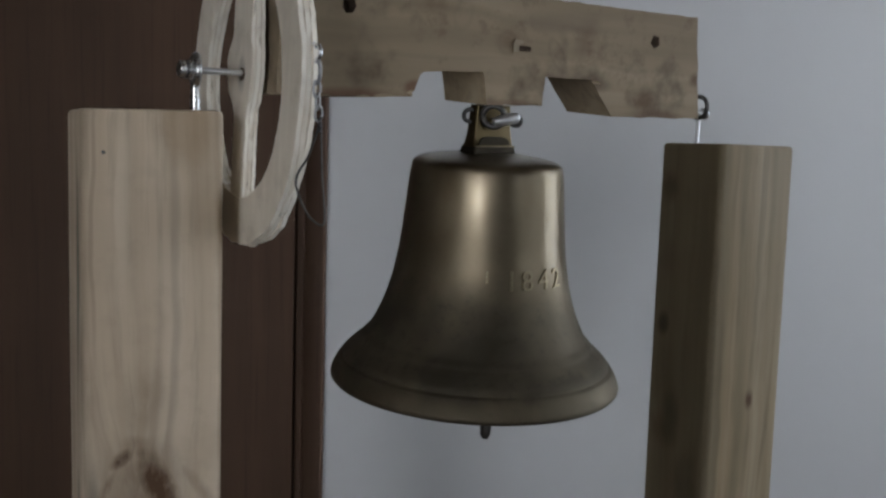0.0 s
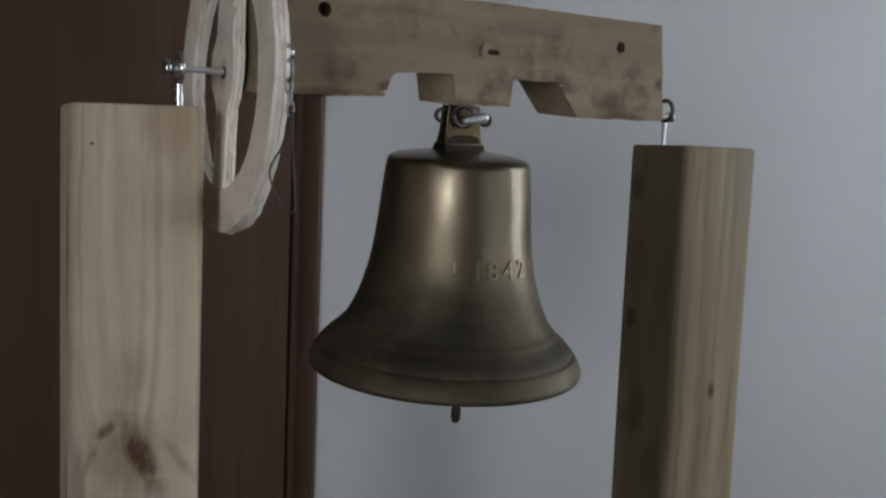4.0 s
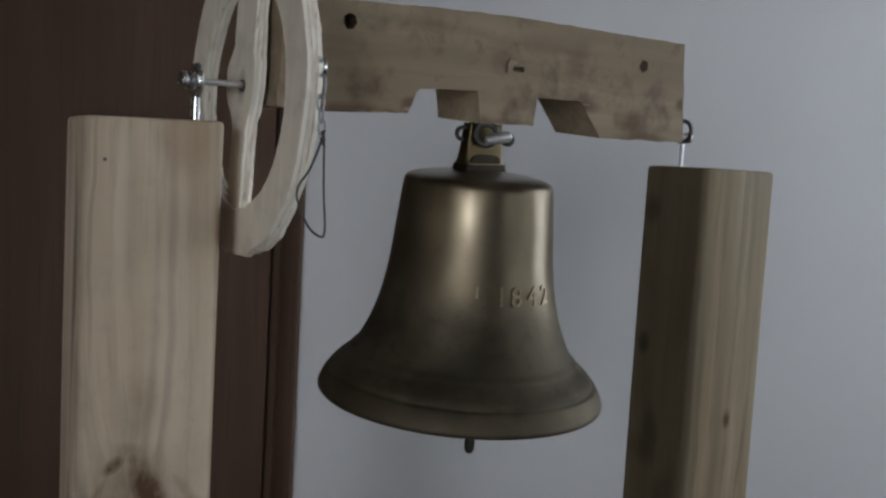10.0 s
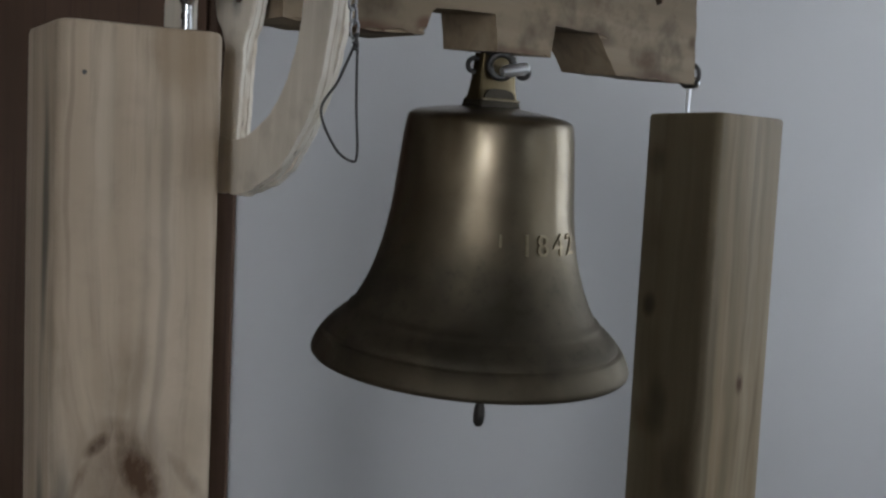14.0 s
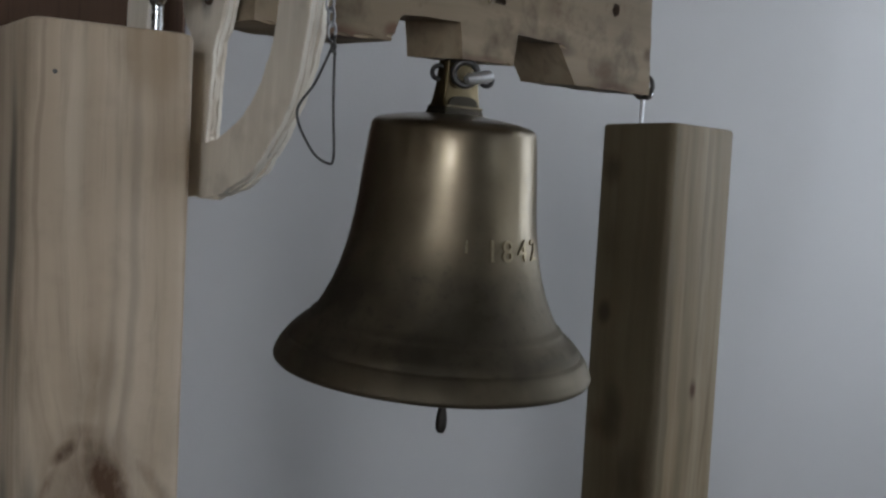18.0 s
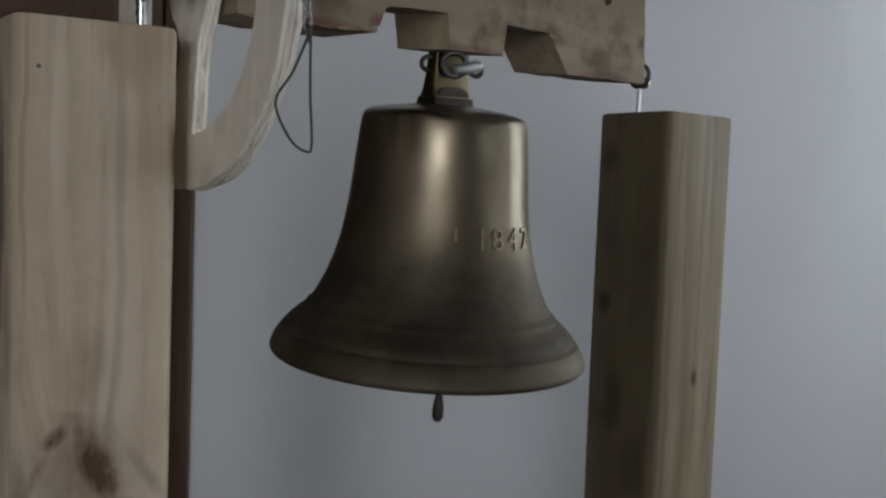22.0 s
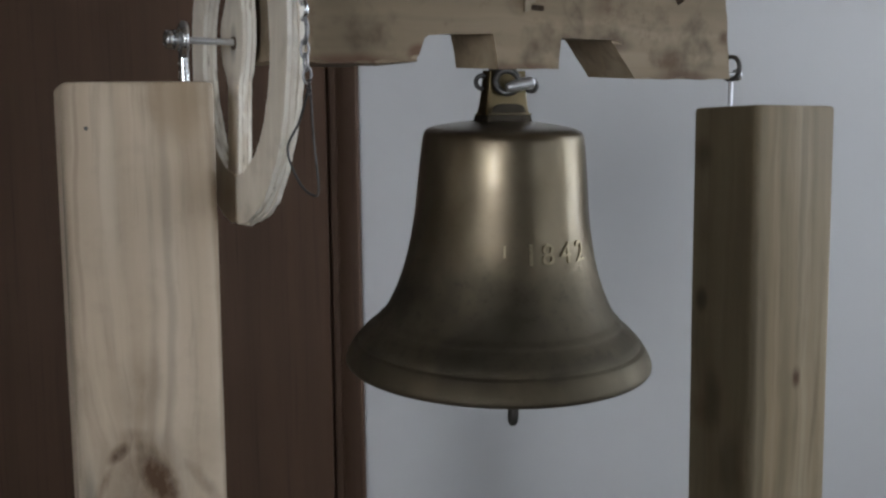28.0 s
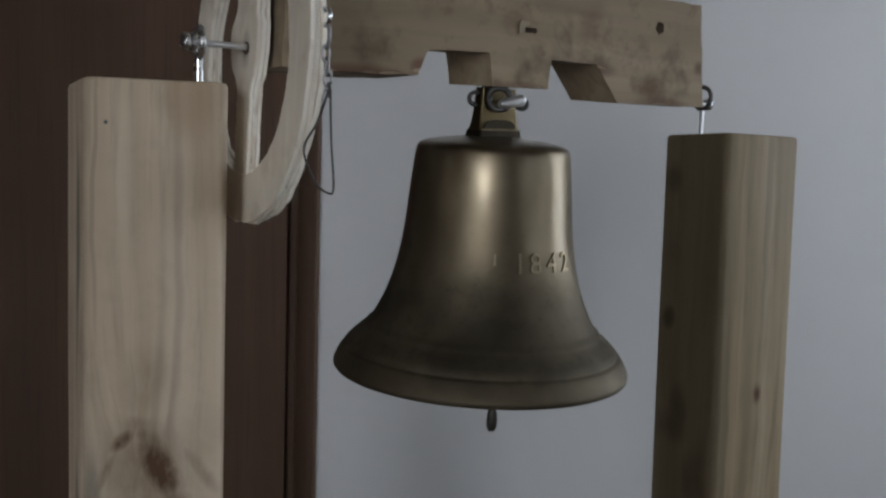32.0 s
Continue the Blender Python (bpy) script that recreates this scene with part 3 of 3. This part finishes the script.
def post_body(half, deep, radius, height, lean=0.0, seed=0.0):
    """A planed square post with rounded arrises, slightly uneven along its length."""
    bm = bmesh.new()
    rows = [GROUND, GROUND + 0.003] + [GROUND + 0.06 * k for k in range(1, int((height - GROUND) / 0.06))] + [height - 0.0025, height - 0.0006, height]
    rings = []
    for k, z in enumerate(rows):
        shrink = 0.0025 if k in (0, len(rows) - 1) else 0.0008 if k == len(rows) - 2 else 0.0
        ring = []
        for x, y in rounded_oblong(half - shrink, deep - shrink, radius):
            w = noise.noise_vector(Vector((x * 12 + seed, y * 12, z * 7)))
            ring.append(bm.verts.new((x + w[0] * 0.0006, y + w[1] * 0.0006, z + (x * lean if k >= len(rows) - 3 else 0))))
        rings.append(ring)
    count = len(rings[0])
    for a, b in zip(rings, rings[1:]):
        for k in range(count):
            bm.faces.new((a[k], a[(k + 1) % count], b[(k + 1) % count], b[k]))
    bm.faces.new(rings[0][::-1])
    bm.faces.new(rings[-1])
    return bm


SWING = pose(0.0227, 0.6592, 0.9756, 5, 0, 35.5)

LEFT_X, LEFT_Y = -0.1627, 0.5452
left_post = thing("timber_post", pose(LEFT_X, LEFT_Y, 0, 0, 0, 27), "pale planed pine post with rounded edges and a dark knot", "post", "posts of the bell frame")
part("post", post_body(0.0357, 0.0300, 0.0060, 0.9578, 0.02, 1.0), m_post_pale, left_post)
part("nail", disc((-0.0255, -0.0300, 0.9355), (0, 1, 0), 0.0010, 0.0008, 14), m_ring, left_post, "small dull grey nail head")
to_left = left_post.matrix_world.inverted()
eye = to_left @ SWING @ Vector((-0.195, 0.0, 0.004))
eye_bolt = part("eye_bolt", tube([(eye.x, eye.y, 0.9540), (eye.x, eye.y, 0.9600), (eye.x, eye.y, eye.z - 0.0066)], 0.0026, 16), m_zinc, left_post, "shiny zinc-plated eye bolt")
part("eye", tube(circle(eye, 0.0076, (1, 0, 0)), 0.0020, 12, True), m_zinc, eye_bolt)

right_post = thing("timber_post", pose(0.2082, 0.7823, 0, 0, 0.3, 29.5), "brown pine post with dark streaks, knots and a side darkened by stain and painted shade", "post", "posts of the bell frame")
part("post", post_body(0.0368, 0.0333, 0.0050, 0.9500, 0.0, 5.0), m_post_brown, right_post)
to_right = right_post.matrix_world.inverted()
eye = to_right @ SWING @ Vector((0.2003, -0.001, 0.0015))
turned = Matrix.Rotation(radians(6), 3, "Z") @ Vector((1, 0, 0))
screw_eye = part("screw_eye", tube([(eye.x, eye.y, 0.9480), (eye.x, eye.y, 0.9530), (eye.x + 0.0004, eye.y, eye.z - 0.0078)], 0.0016, 10), m_pin, right_post, "thin steel screw eye")
part("eye", tube(circle(eye, 0.0080, turned), 0.0016, 10, True), m_ring, screw_eye)

# ---- the headstock: beam, wheel and gudgeons, swung as one ----
headstock = thing("headstock", SWING, "weathered grey-brown timber headstock with two sawn notches and a plywood wheel", "headstock")
T = 0.0225
BEAM = [(-0.1582, 0.0547), (-0.1240, 0.0568), (-0.0600, 0.0606), (0.0060, 0.0632), (0.0830, 0.0636), (0.1630, 0.0642),
        (0.1760, -0.0062), (0.0900, -0.0080), (0.0680, 0.0152), (0.0285, 0.0150), (0.0278, -0.0034), (-0.0168, -0.0048), (-0.0208, 0.0150),
        (-0.0640, 0.0124), (-0.0668, 0.0105), (-0.0718, -0.0022), (-0.1000, -0.0040), (-0.1582, -0.0050)]
beam = part("beam", extruded(ragged(BEAM, 0.0045, 0.0007, 3.0), -T, T), m_beam, headstock, "weathered reused timber beam", angle=30)
for v in beam.data.vertices:  # the underside near the wheel hangs lower at the back
    if v.co.y > 0 and v.co.z < 0.004 and v.co.x < -0.069:
        v.co.z -= 0.003
carve(beam, (tube([(-0.1172, -T - 0.002, 0.0455), (-0.1168, -T + 0.008, 0.0446)], 0.0046, 7, ends=(0.0048, 0.0040)),
             tube([(0.1240, -T - 0.002, 0.0446), (0.1230, -T + 0.006, 0.0436)], 0.0046, 5, ends=(0.0050, 0.0036)),
             bevelled_box((0.0050, -T - 0.002, 0.0296), (0.0145, -T + 0.004, 0.0328), 0.0008, 1)))
# chips broken out of the lower edges
for x, z, long, deep in ((-0.150, -0.0050, 0.006, 0.0016), (-0.131, -0.0048, 0.009, 0.0022), (-0.104, -0.0042, 0.007, 0.0018), (-0.088, -0.0030, 0.010, 0.0026), (-0.0715, 0.0000, 0.004, 0.0020),
                         (0.002, -0.0042, 0.007, 0.0014), (0.022, -0.0036, 0.004, 0.0018), (0.104, -0.0078, 0.006, 0.0018), (0.131, -0.0074, 0.010, 0.0020), (0.158, -0.0068, 0.006, 0.0016), (0.072, 0.0140, 0.005, 0.0016)):
    carve(beam, (tube([(x - long, -T, z - 0.0004), (x - 0.5 * long, -T - 0.0002, z), (x + 0.1 * long, -T, z + 0.0002), (x + long, -T, z - 0.0005)], deep, 9, ends=(0.0003, 0.6 * deep, 0.7 * deep, 0.0003)),), m_bright_cut)
# sawn notch faces take a lighter beam wood: light put into their colour
bright_cut_slot = [m.name for m in beam.data.materials].index(m_bright_cut.name)
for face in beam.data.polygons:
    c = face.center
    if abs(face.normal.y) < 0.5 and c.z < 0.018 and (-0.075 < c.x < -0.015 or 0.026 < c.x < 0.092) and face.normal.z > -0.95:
        face.material_index = bright_cut_slot
bev = beam.modifiers.new("worn_edges", "BEVEL")
bev.width, bev.segments, bev.limit_method, bev.angle_limit = 0.0009, 2, "ANGLE", radians(40)
beam.data.shade_smooth()
beam.data.set_sharp_from_angle(angle=radians(30))
part("splinter", extruded(ragged([(0.0000, 0.0285), (0.0034, 0.0290), (0.0040, 0.0332), (0.0075, 0.0345), (0.0070, 0.0362), (0.0012, 0.0366), (-0.0005, 0.0340)], 0.002, 0.0004), -T - 0.0012, -T + 0.001), m_splinter, headstock, "pale torn splinter of fresh wood")

# wheel: a plywood ring with one upright spoke, a little askew on the beam
WHEEL_Y, WHEEL_Z = 0.0015, 0.0
X0, X1 = -0.1684, -0.1600
ASKEW = Matrix.Translation((-0.1642, WHEEL_Y, 0)) @ Matrix.Rotation(radians(-6), 4, "Z") @ Matrix.Translation((0.1642, -WHEEL_Y, 0))
STEPS = 200


def oval(half_y, half_z, amount, seed):
    made = []
    for k in range(STEPS):
        a = 2 * math.pi * k / STEPS
        w = noise.noise(Vector((3.2 * math.cos(a), 3.2 * math.sin(a), seed))) + 0.5 * noise.noise(Vector((11 * math.cos(a), 11 * math.sin(a), seed))) + 0.45 * noise.noise(Vector((34 * math.cos(a), 34 * math.sin(a), 3 * seed)))
        made.append((WHEEL_Y + (half_y + amount * w) * math.cos(a), WHEEL_Z + (half_z + amount * w) * math.sin(a)))
    return made


def joined(layers):
    """Several plates side by side in one mesh, as the plies of a board."""
    whole = bmesh.new()
    for layer in layers:
        mesh = bpy.data.meshes.new("ply")
        layer.to_mesh(mesh)
        layer.free()
        whole.from_mesh(mesh)
        bpy.data.meshes.remove(mesh)
    return whole


PLIES = [X0 + (X1 - X0) * k / 3 for k in range(4)]
rim = [extruded(oval(0.0906, 0.0900, 0.0016, 1.0 + 0.9 * k), PLIES[k], PLIES[k + 1], "x", oval(0.0650, 0.0640, 0.0016, 7.0 + 2.4 * k)) for k in range(3)]
wheel = part("wheel_rim", joined(rim), m_ply, headstock, "hand-cut birch plywood wheel rim with ragged ply edges", angle=40)
wheel.matrix_local = ASKEW
bev = wheel.modifiers.new("worn_edges", "BEVEL")
bev.width, bev.segments, bev.limit_method, bev.angle_limit = 0.0003, 1, "ANGLE", radians(50)


def spoke_outline(seed):
    """An upright strip with a swollen hub in the middle and torn edges."""
    made = {1: [], -1: []}
    for side in made:
        for k in range(105):
            z = -0.0655 + 0.131 * k / 104
            upper = 1 / (1 + math.exp(-(z + 0.004) / 0.004))
            half = (0.0110 + 0.0060 * upper) if side > 0 else (0.0095 + 0.0045 * upper)
            half += (0.0100 if side > 0 else 0.0035) * math.exp(-((z - 0.003) / 0.0165) ** (4 if side > 0 else 8))
            half += 0.0011 * noise.noise(Vector((z * 60, side * 3, 2.0 + 3.1 * seed))) + 0.0008 * noise.noise(Vector((z * 210, side * 3, 5.3 * seed)))
            if seed == 1 and side < 0 and -0.060 < z < -0.016:  # the middle ply has split away in places
                half -= 0.0034 * max(0.0, min(1.0, 0.55 + 2.2 * noise.noise(Vector((z * 95, 7.7, 0.4)))))
            made[side].append((WHEEL_Y + side * half, z))
    return made[1] + made[-1][::-1]


plates = [extruded(spoke_outline(k), PLIES[k] + (0.0006 if k == 0 else 0), PLIES[k + 1] - (0.0006 if k == 2 else 0), "x") for k in range(3)]
ob = part("spoke", joined(plates), m_ply, wheel, "upright plywood spoke with a round hub", angle=40)
bev = ob.modifiers.new("worn_edges", "BEVEL")
bev.width, bev.segments, bev.limit_method, bev.angle_limit = 0.0003, 1, "ANGLE", radians(50)
# gudgeons
gudgeon = part("gudgeon_bolt", tube([(-0.2005, 0, 0.004), (X0 + 0.002, 0, 0.004)], 0.0017, 14), m_pin, headstock, "steel bolt on which the headstock turns")
# no hole is cut: a dark disc paints its shade on the hub
part("bolt_hole_disc", disc((X0 - 0.0001, 0, 0.0035), (1, 0, 0), 0.0034, 0.0006), m_hole_shade, gudgeon, "dark disc standing in for the bolt hole's shade")
part("nut", hexagon_nut((-0.2022, 0, 0.004), (1, 0, 0), 0.0046, 0.0036), m_zinc, gudgeon)
part("washer", disc((-0.1992, 0, 0.004), (1, 0, 0), 0.0050, 0.0010), m_zinc, gudgeon)
gudgeon = part("gudgeon_screw", tube([(0.168, -0.001, -0.003), (0.2060, -0.001, -0.003)], 0.0023, 12), m_steel, headstock, "steel screw in the beam's end")
part("screw_head", lathe([(0, 0.0022), (0.0026, 0.0018), (0.0044, 0.0004), (0.0044, -0.0010), (0, -0.0012)], 20), m_zinc, gudgeon).matrix_local = Matrix.Translation((0.2075, -0.001, -0.003)) @ Matrix.Rotation(radians(90), 4, "Y")

# ---- the bell ----
BELL = SWING @ Matrix.Translation((0.0022, -0.0045, -0.040)) @ Matrix.Diagonal((1.012, 1.012, 1, 1)) @ pose(0, 0, 0, -0.65, -0.9, 0)
bell = thing("bell", BELL, "aged brown bronze bell with raised year figures, hung from the headstock", "bell")
OUTER = [(0.0, 0.0048), (0.014, 0.0046), (0.024, 0.0036), (0.0340, 0.0022), (0.0430, 0.0004), (0.0463, -0.0012), (0.0478, -0.0028), (0.0485, -0.0052), (0.0493, -0.0110), (0.0504, -0.0220),
         (0.0515, -0.0340), (0.0524, -0.0450), (0.0536, -0.0560), (0.0552, -0.0670), (0.0573, -0.0780), (0.0602, -0.0890), (0.0637, -0.0990), (0.0678, -0.1080), (0.0708, -0.1135),
         (0.0724, -0.1158), (0.0743, -0.1169), (0.0752, -0.1185), (0.0762, -0.1201), (0.0797, -0.1224), (0.0838, -0.1262), (0.0870, -0.1297), (0.0867, -0.1307), (0.0872, -0.1317), (0.0889, -0.1321), (0.0896, -0.1332),
         (0.0914, -0.1358), (0.0932, -0.1394), (0.0941, -0.1418), (0.0945, -0.1434), (0.0943, -0.1450), (0.0932, -0.1462), (0.0910, -0.1466)]
INNER = [(0.0850, -0.1410), (0.0740, -0.1260), (0.0640, -0.1080), (0.0560, -0.0900), (0.0500, -0.0700), (0.0470, -0.0450), (0.0450, -0.0200), (0.0430, -0.0080), (0.0350, -0.0040), (0.0, -0.0030)]
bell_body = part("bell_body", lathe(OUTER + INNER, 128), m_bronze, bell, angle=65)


def bell_radius(z):
    for (r0, z0), (r1, z1) in zip(OUTER[7:], OUTER[8:]):
        if z1 <= z <= z0:
            return r0 + (r1 - r0) * (z - z0) / (z1 - z0)
    return OUTER[7][0]


def figure(text, degrees, height, z, width=1.0):
    """A raised character that follows the bell's side. degrees: round from the front."""
    curve = bpy.data.curves.new("figure", "FONT")
    curve.body, curve.size, curve.align_x, curve.align_y, curve.extrude, curve.resolution_u = text, height * 1.38, "CENTER", "CENTER", 0.5, 3
    curve.offset = 0.0
    ob = new("figure", curve)
    bpy.context.view_layer.update()
    mesh = bpy.data.meshes.new_from_object(ob.evaluated_get(bpy.context.evaluated_depsgraph_get()))
    bpy.data.objects.remove(ob)
    bm = bmesh.new()
    bm.from_mesh(mesh)
    bmesh.ops.triangulate(bm, faces=bm.faces)
    for _ in range(2):
        bmesh.ops.subdivide_edges(bm, edges=[e for e in bm.edges if e.calc_length() > 0.0025 and abs(e.verts[0].co.z - e.verts[1].co.z) < 0.1], cuts=1)
        bmesh.ops.triangulate(bm, faces=bm.faces)
    for v in bm.verts:
        up = z + v.co.y
        r = bell_radius(up)
        a = radians(degrees) + width * v.co.x / r
        r += 0.0009 if v.co.z > 0 else -0.0010
        v.co = (r * math.sin(a), -r * math.cos(a), up)
    return bm


for mark, degrees in (("1", -18.0), ("8", -7.2), ("4", 5.8), ("2", 18.4)):
    part("year_figure", figure(mark, degrees, 0.0124, -0.0690, 1.02), m_worn, bell, "raised cast figure", angle=50)
bm = bmesh.new()
for v in box(bm, (-0.0006, -0.0010, -0.0034), (0.0006, 0.0007, 0.0034)):
    r, a = bell_radius(v.co.z - 0.0665) + v.co.y, radians(-33.5) + v.co.x / 0.055
    v.co = (r * math.sin(a), -r * math.cos(a), v.co.z - 0.0665)
part("cast_bar", bm, m_worn, bell, "small raised cast bar", smooth=False)

# crown: a flat lug that flares into the shoulder
LUG_X = -0.0008
def lug_body(rows):
    bm = bmesh.new()
    rings = []
    for z, hx, hy in rows:
        ring = []
        for k, (sx, sy) in enumerate(((1, 1), (-1, 1), (-1, -1), (1, -1))):
            for j in range(4):
                a = math.pi / 2 * (k + j / 3)
                ring.append(bm.verts.new((LUG_X + sx * (hx - 0.0012) + 0.0012 * math.cos(a), sy * (hy - 0.0012) + 0.0012 * math.sin(a), z)))
        rings.append(ring)
    for a, b in zip(rings, rings[1:]):
        for k in range(16):
            bm.faces.new((a[k], a[(k + 1) % 16], b[(k + 1) % 16], b[k]))
    bm.faces.new(rings[0][::-1])
    bm.faces.new(rings[-1])
    return bm


lug = part("crown_lug", lug_body(((0.0080, 0.0160, 0.0066), (0.0100, 0.0154, 0.0056), (0.0150, 0.0146, 0.0050), (0.0210, 0.0139, 0.0046), (0.0300, 0.0133, 0.0044), (0.0345, 0.0130, 0.0043))), m_lug, bell, "flat bronze lug at the crown")
part("lug_collar", lug_body(((0.0010, 0.0172, 0.0100), (0.0035, 0.0168, 0.0090), (0.0050, 0.0163, 0.0080), (0.0075, 0.0160, 0.0076), (0.0086, 0.0158, 0.0072))), m_dark_bronze, lug, "dark bronze collar")
# the thin highlight along the collar is painted in as a lighter bar
part("collar_highlight", tube([(LUG_X - 0.0155, -0.0074, 0.0088), (LUG_X + 0.0155, -0.0074, 0.0088)], 0.0005, 8), m_worn, lug, "lighter bar standing in for a highlight line")
# the recess is not sunk: a dark plate carries its shade as colour
arch = [(LUG_X + x, z) for x, z in ((-0.0122, 0.0098), (0.0122, 0.0098), (0.0115, 0.0122), (0.0090, 0.0141), (0.0045, 0.0150), (-0.0045, 0.0150), (-0.0090, 0.0141), (-0.0115, 0.0122))]
part("recess_shade_plate", extruded(arch, -0.0064, -0.0030), m_dark_bronze, lug, "dark arched plate standing in for a shaded recess", smooth=False)
shackle = part("shackle", tube(circle((-0.0060, -0.0105, 0.0280), 0.0068, (0.66, 0.72, 0.20), 32), 0.0019, 12, True), m_ring, bell, "tarnished steel shackle through the crown lug")
part("shackle_pin", tube([(-0.0085, -0.0140, 0.0246), (-0.0045, -0.0152, 0.0255), (0.0025, -0.0172, 0.0272), (0.0062, -0.0182, 0.0281), (0.0075, -0.0186, 0.0284)], 0.0035, 16, ends=(0.0024, 0.0035, 0.0035, 0.0033, 0.0020)), m_pin, shackle, "bright shackle pin")
part("pin_end", tube(circle((0.0110, -0.0115, 0.0258), 0.0034, (0.75, 0.55, 0.1), 20), 0.0014, 10, True), m_ring, shackle)
part("rear_bow", tube(circle((-0.0150, 0.0020, 0.0275), 0.0039, (0.45, 0.85, 0.1), 28), 0.0014, 10, True), m_ring, shackle)
part("hanger", tube([(-0.004, -0.003, 0.0335), (-0.004, -0.003, 0.0385)], 0.0085, 16), m_iron, shackle, "dark hanger plate under the beam")

clapper = part("clapper", tube([(0.004, 0.0, -0.0030), (0.008, 0.0, -0.060), (0.011, 0.0, -0.115)], 0.0024, 12), m_iron, bell, "dark iron clapper")
part("clapper_ball", lathe([(0, 0.011), (0.006, 0.009), (0.0105, 0.003), (0.0105, -0.004), (0.006, -0.010), (0.002, -0.014), (0, -0.014)], 28), m_iron, clapper).location = (0.0118, 0.0, -0.128)
part("clapper_tail", lathe([(0, 0.0), (0.0016, 0.0), (0.0018, -0.012), (0.0022, -0.034), (0.0032, -0.0385), (0.0036, -0.0430), (0.0033, -0.0475), (0.0020, -0.0500), (0, -0.0505)], 20), m_iron, clapper).location = (0.0132, 0.0, -0.1414)

# ---- chain and wire loop on the wheel's front ----
TOP = Vector((-0.0660, 0.4895, 0.9899))
chain = thing("pull_chain", Matrix.Translation(TOP), "short zinc chain with a thin dark wire loop", "chain")
out = SWING.to_3x3() @ Vector((0, -1, 0))
along = SWING.to_3x3() @ Vector((1, 0, 0))
hook = part("screw_hook", tube([out * -0.006, out * 0.001, out * 0.004 + Vector((0, 0, -0.001))], 0.0013, 10), m_zinc, chain, "zinc screw eye in the rim")
part("eye", tube(circle(out * 0.0036 + Vector((0, 0, -0.0040)), 0.0036, along, 24), 0.0011, 10, True), m_zinc, hook)
part("ring", tube(circle(out * 0.0040 + Vector((0, 0, -0.0130)), 0.0062, along * 0.9 + out * 0.5, 28, 0.55, across=out), 0.0010, 10, True), m_chain, chain, "grey oval connecting ring")
z = -0.0210
for k in range(3):
    axis = along if k % 2 else out
    part("link", tube(circle(out * (0.0044 + 0.0006 * k) + Vector((0.0002 * k, 0, z)), 0.0038, axis, 24, 0.50, across=Vector((0, 0, 1)).cross(axis)), 0.0006, 8, True), m_chain, chain)
    z -= 0.0057
KNOT = out * 0.0066 + Vector((0.0006, 0, z + 0.001))
local_bottom = Vector((-0.0600, 0.4890, 0.9042)) - TOP
local_left = Vector((-0.0745, 0.4970, 0.9245)) - TOP


def spline(points, steps=12):
    made = []
    for k in range(len(points) - 1):
        p0, p1, p2, p3 = points[max(k - 1, 0)], points[k], points[k + 1], points[min(k + 2, len(points) - 1)]
        for j in range(steps):
            s = j / steps
            made.append(0.5 * (2 * p1 + (p2 - p0) * s + (2 * p0 - 5 * p1 + 4 * p2 - p3) * s * s + (3 * p1 - p0 - 3 * p2 + p3) * s ** 3))
    return made + [points[-1]]


mid = (KNOT + local_bottom) / 2
loop = [KNOT + Vector((0, 0, 0.003)), KNOT, KNOT + (local_left - KNOT) * 0.55 + Vector((0.001, 0, 0)), local_left, local_left + (local_bottom - local_left) * 0.55 + Vector((-0.0018, 0, -0.0040)),
        local_bottom + Vector((-0.0016, 0, -0.0002)), local_bottom + Vector((0.0008, 0, 0.0030)), mid + Vector((0.0004, 0, 0)), KNOT + Vector((0.0006, 0, 0))]
part("wire_loop", tube(spline([Vector(p) for p in loop]), 0.00058, 8), m_wire, chain, "thin dark wire loop")
part("wire_wrap", tube([KNOT + Vector((0.0012 * math.cos(2.4 * k), 0.0012 * math.sin(2.4 * k), 0.003 - 0.0009 * k)) for k in range(9)], 0.0006, 7), m_wire, chain)
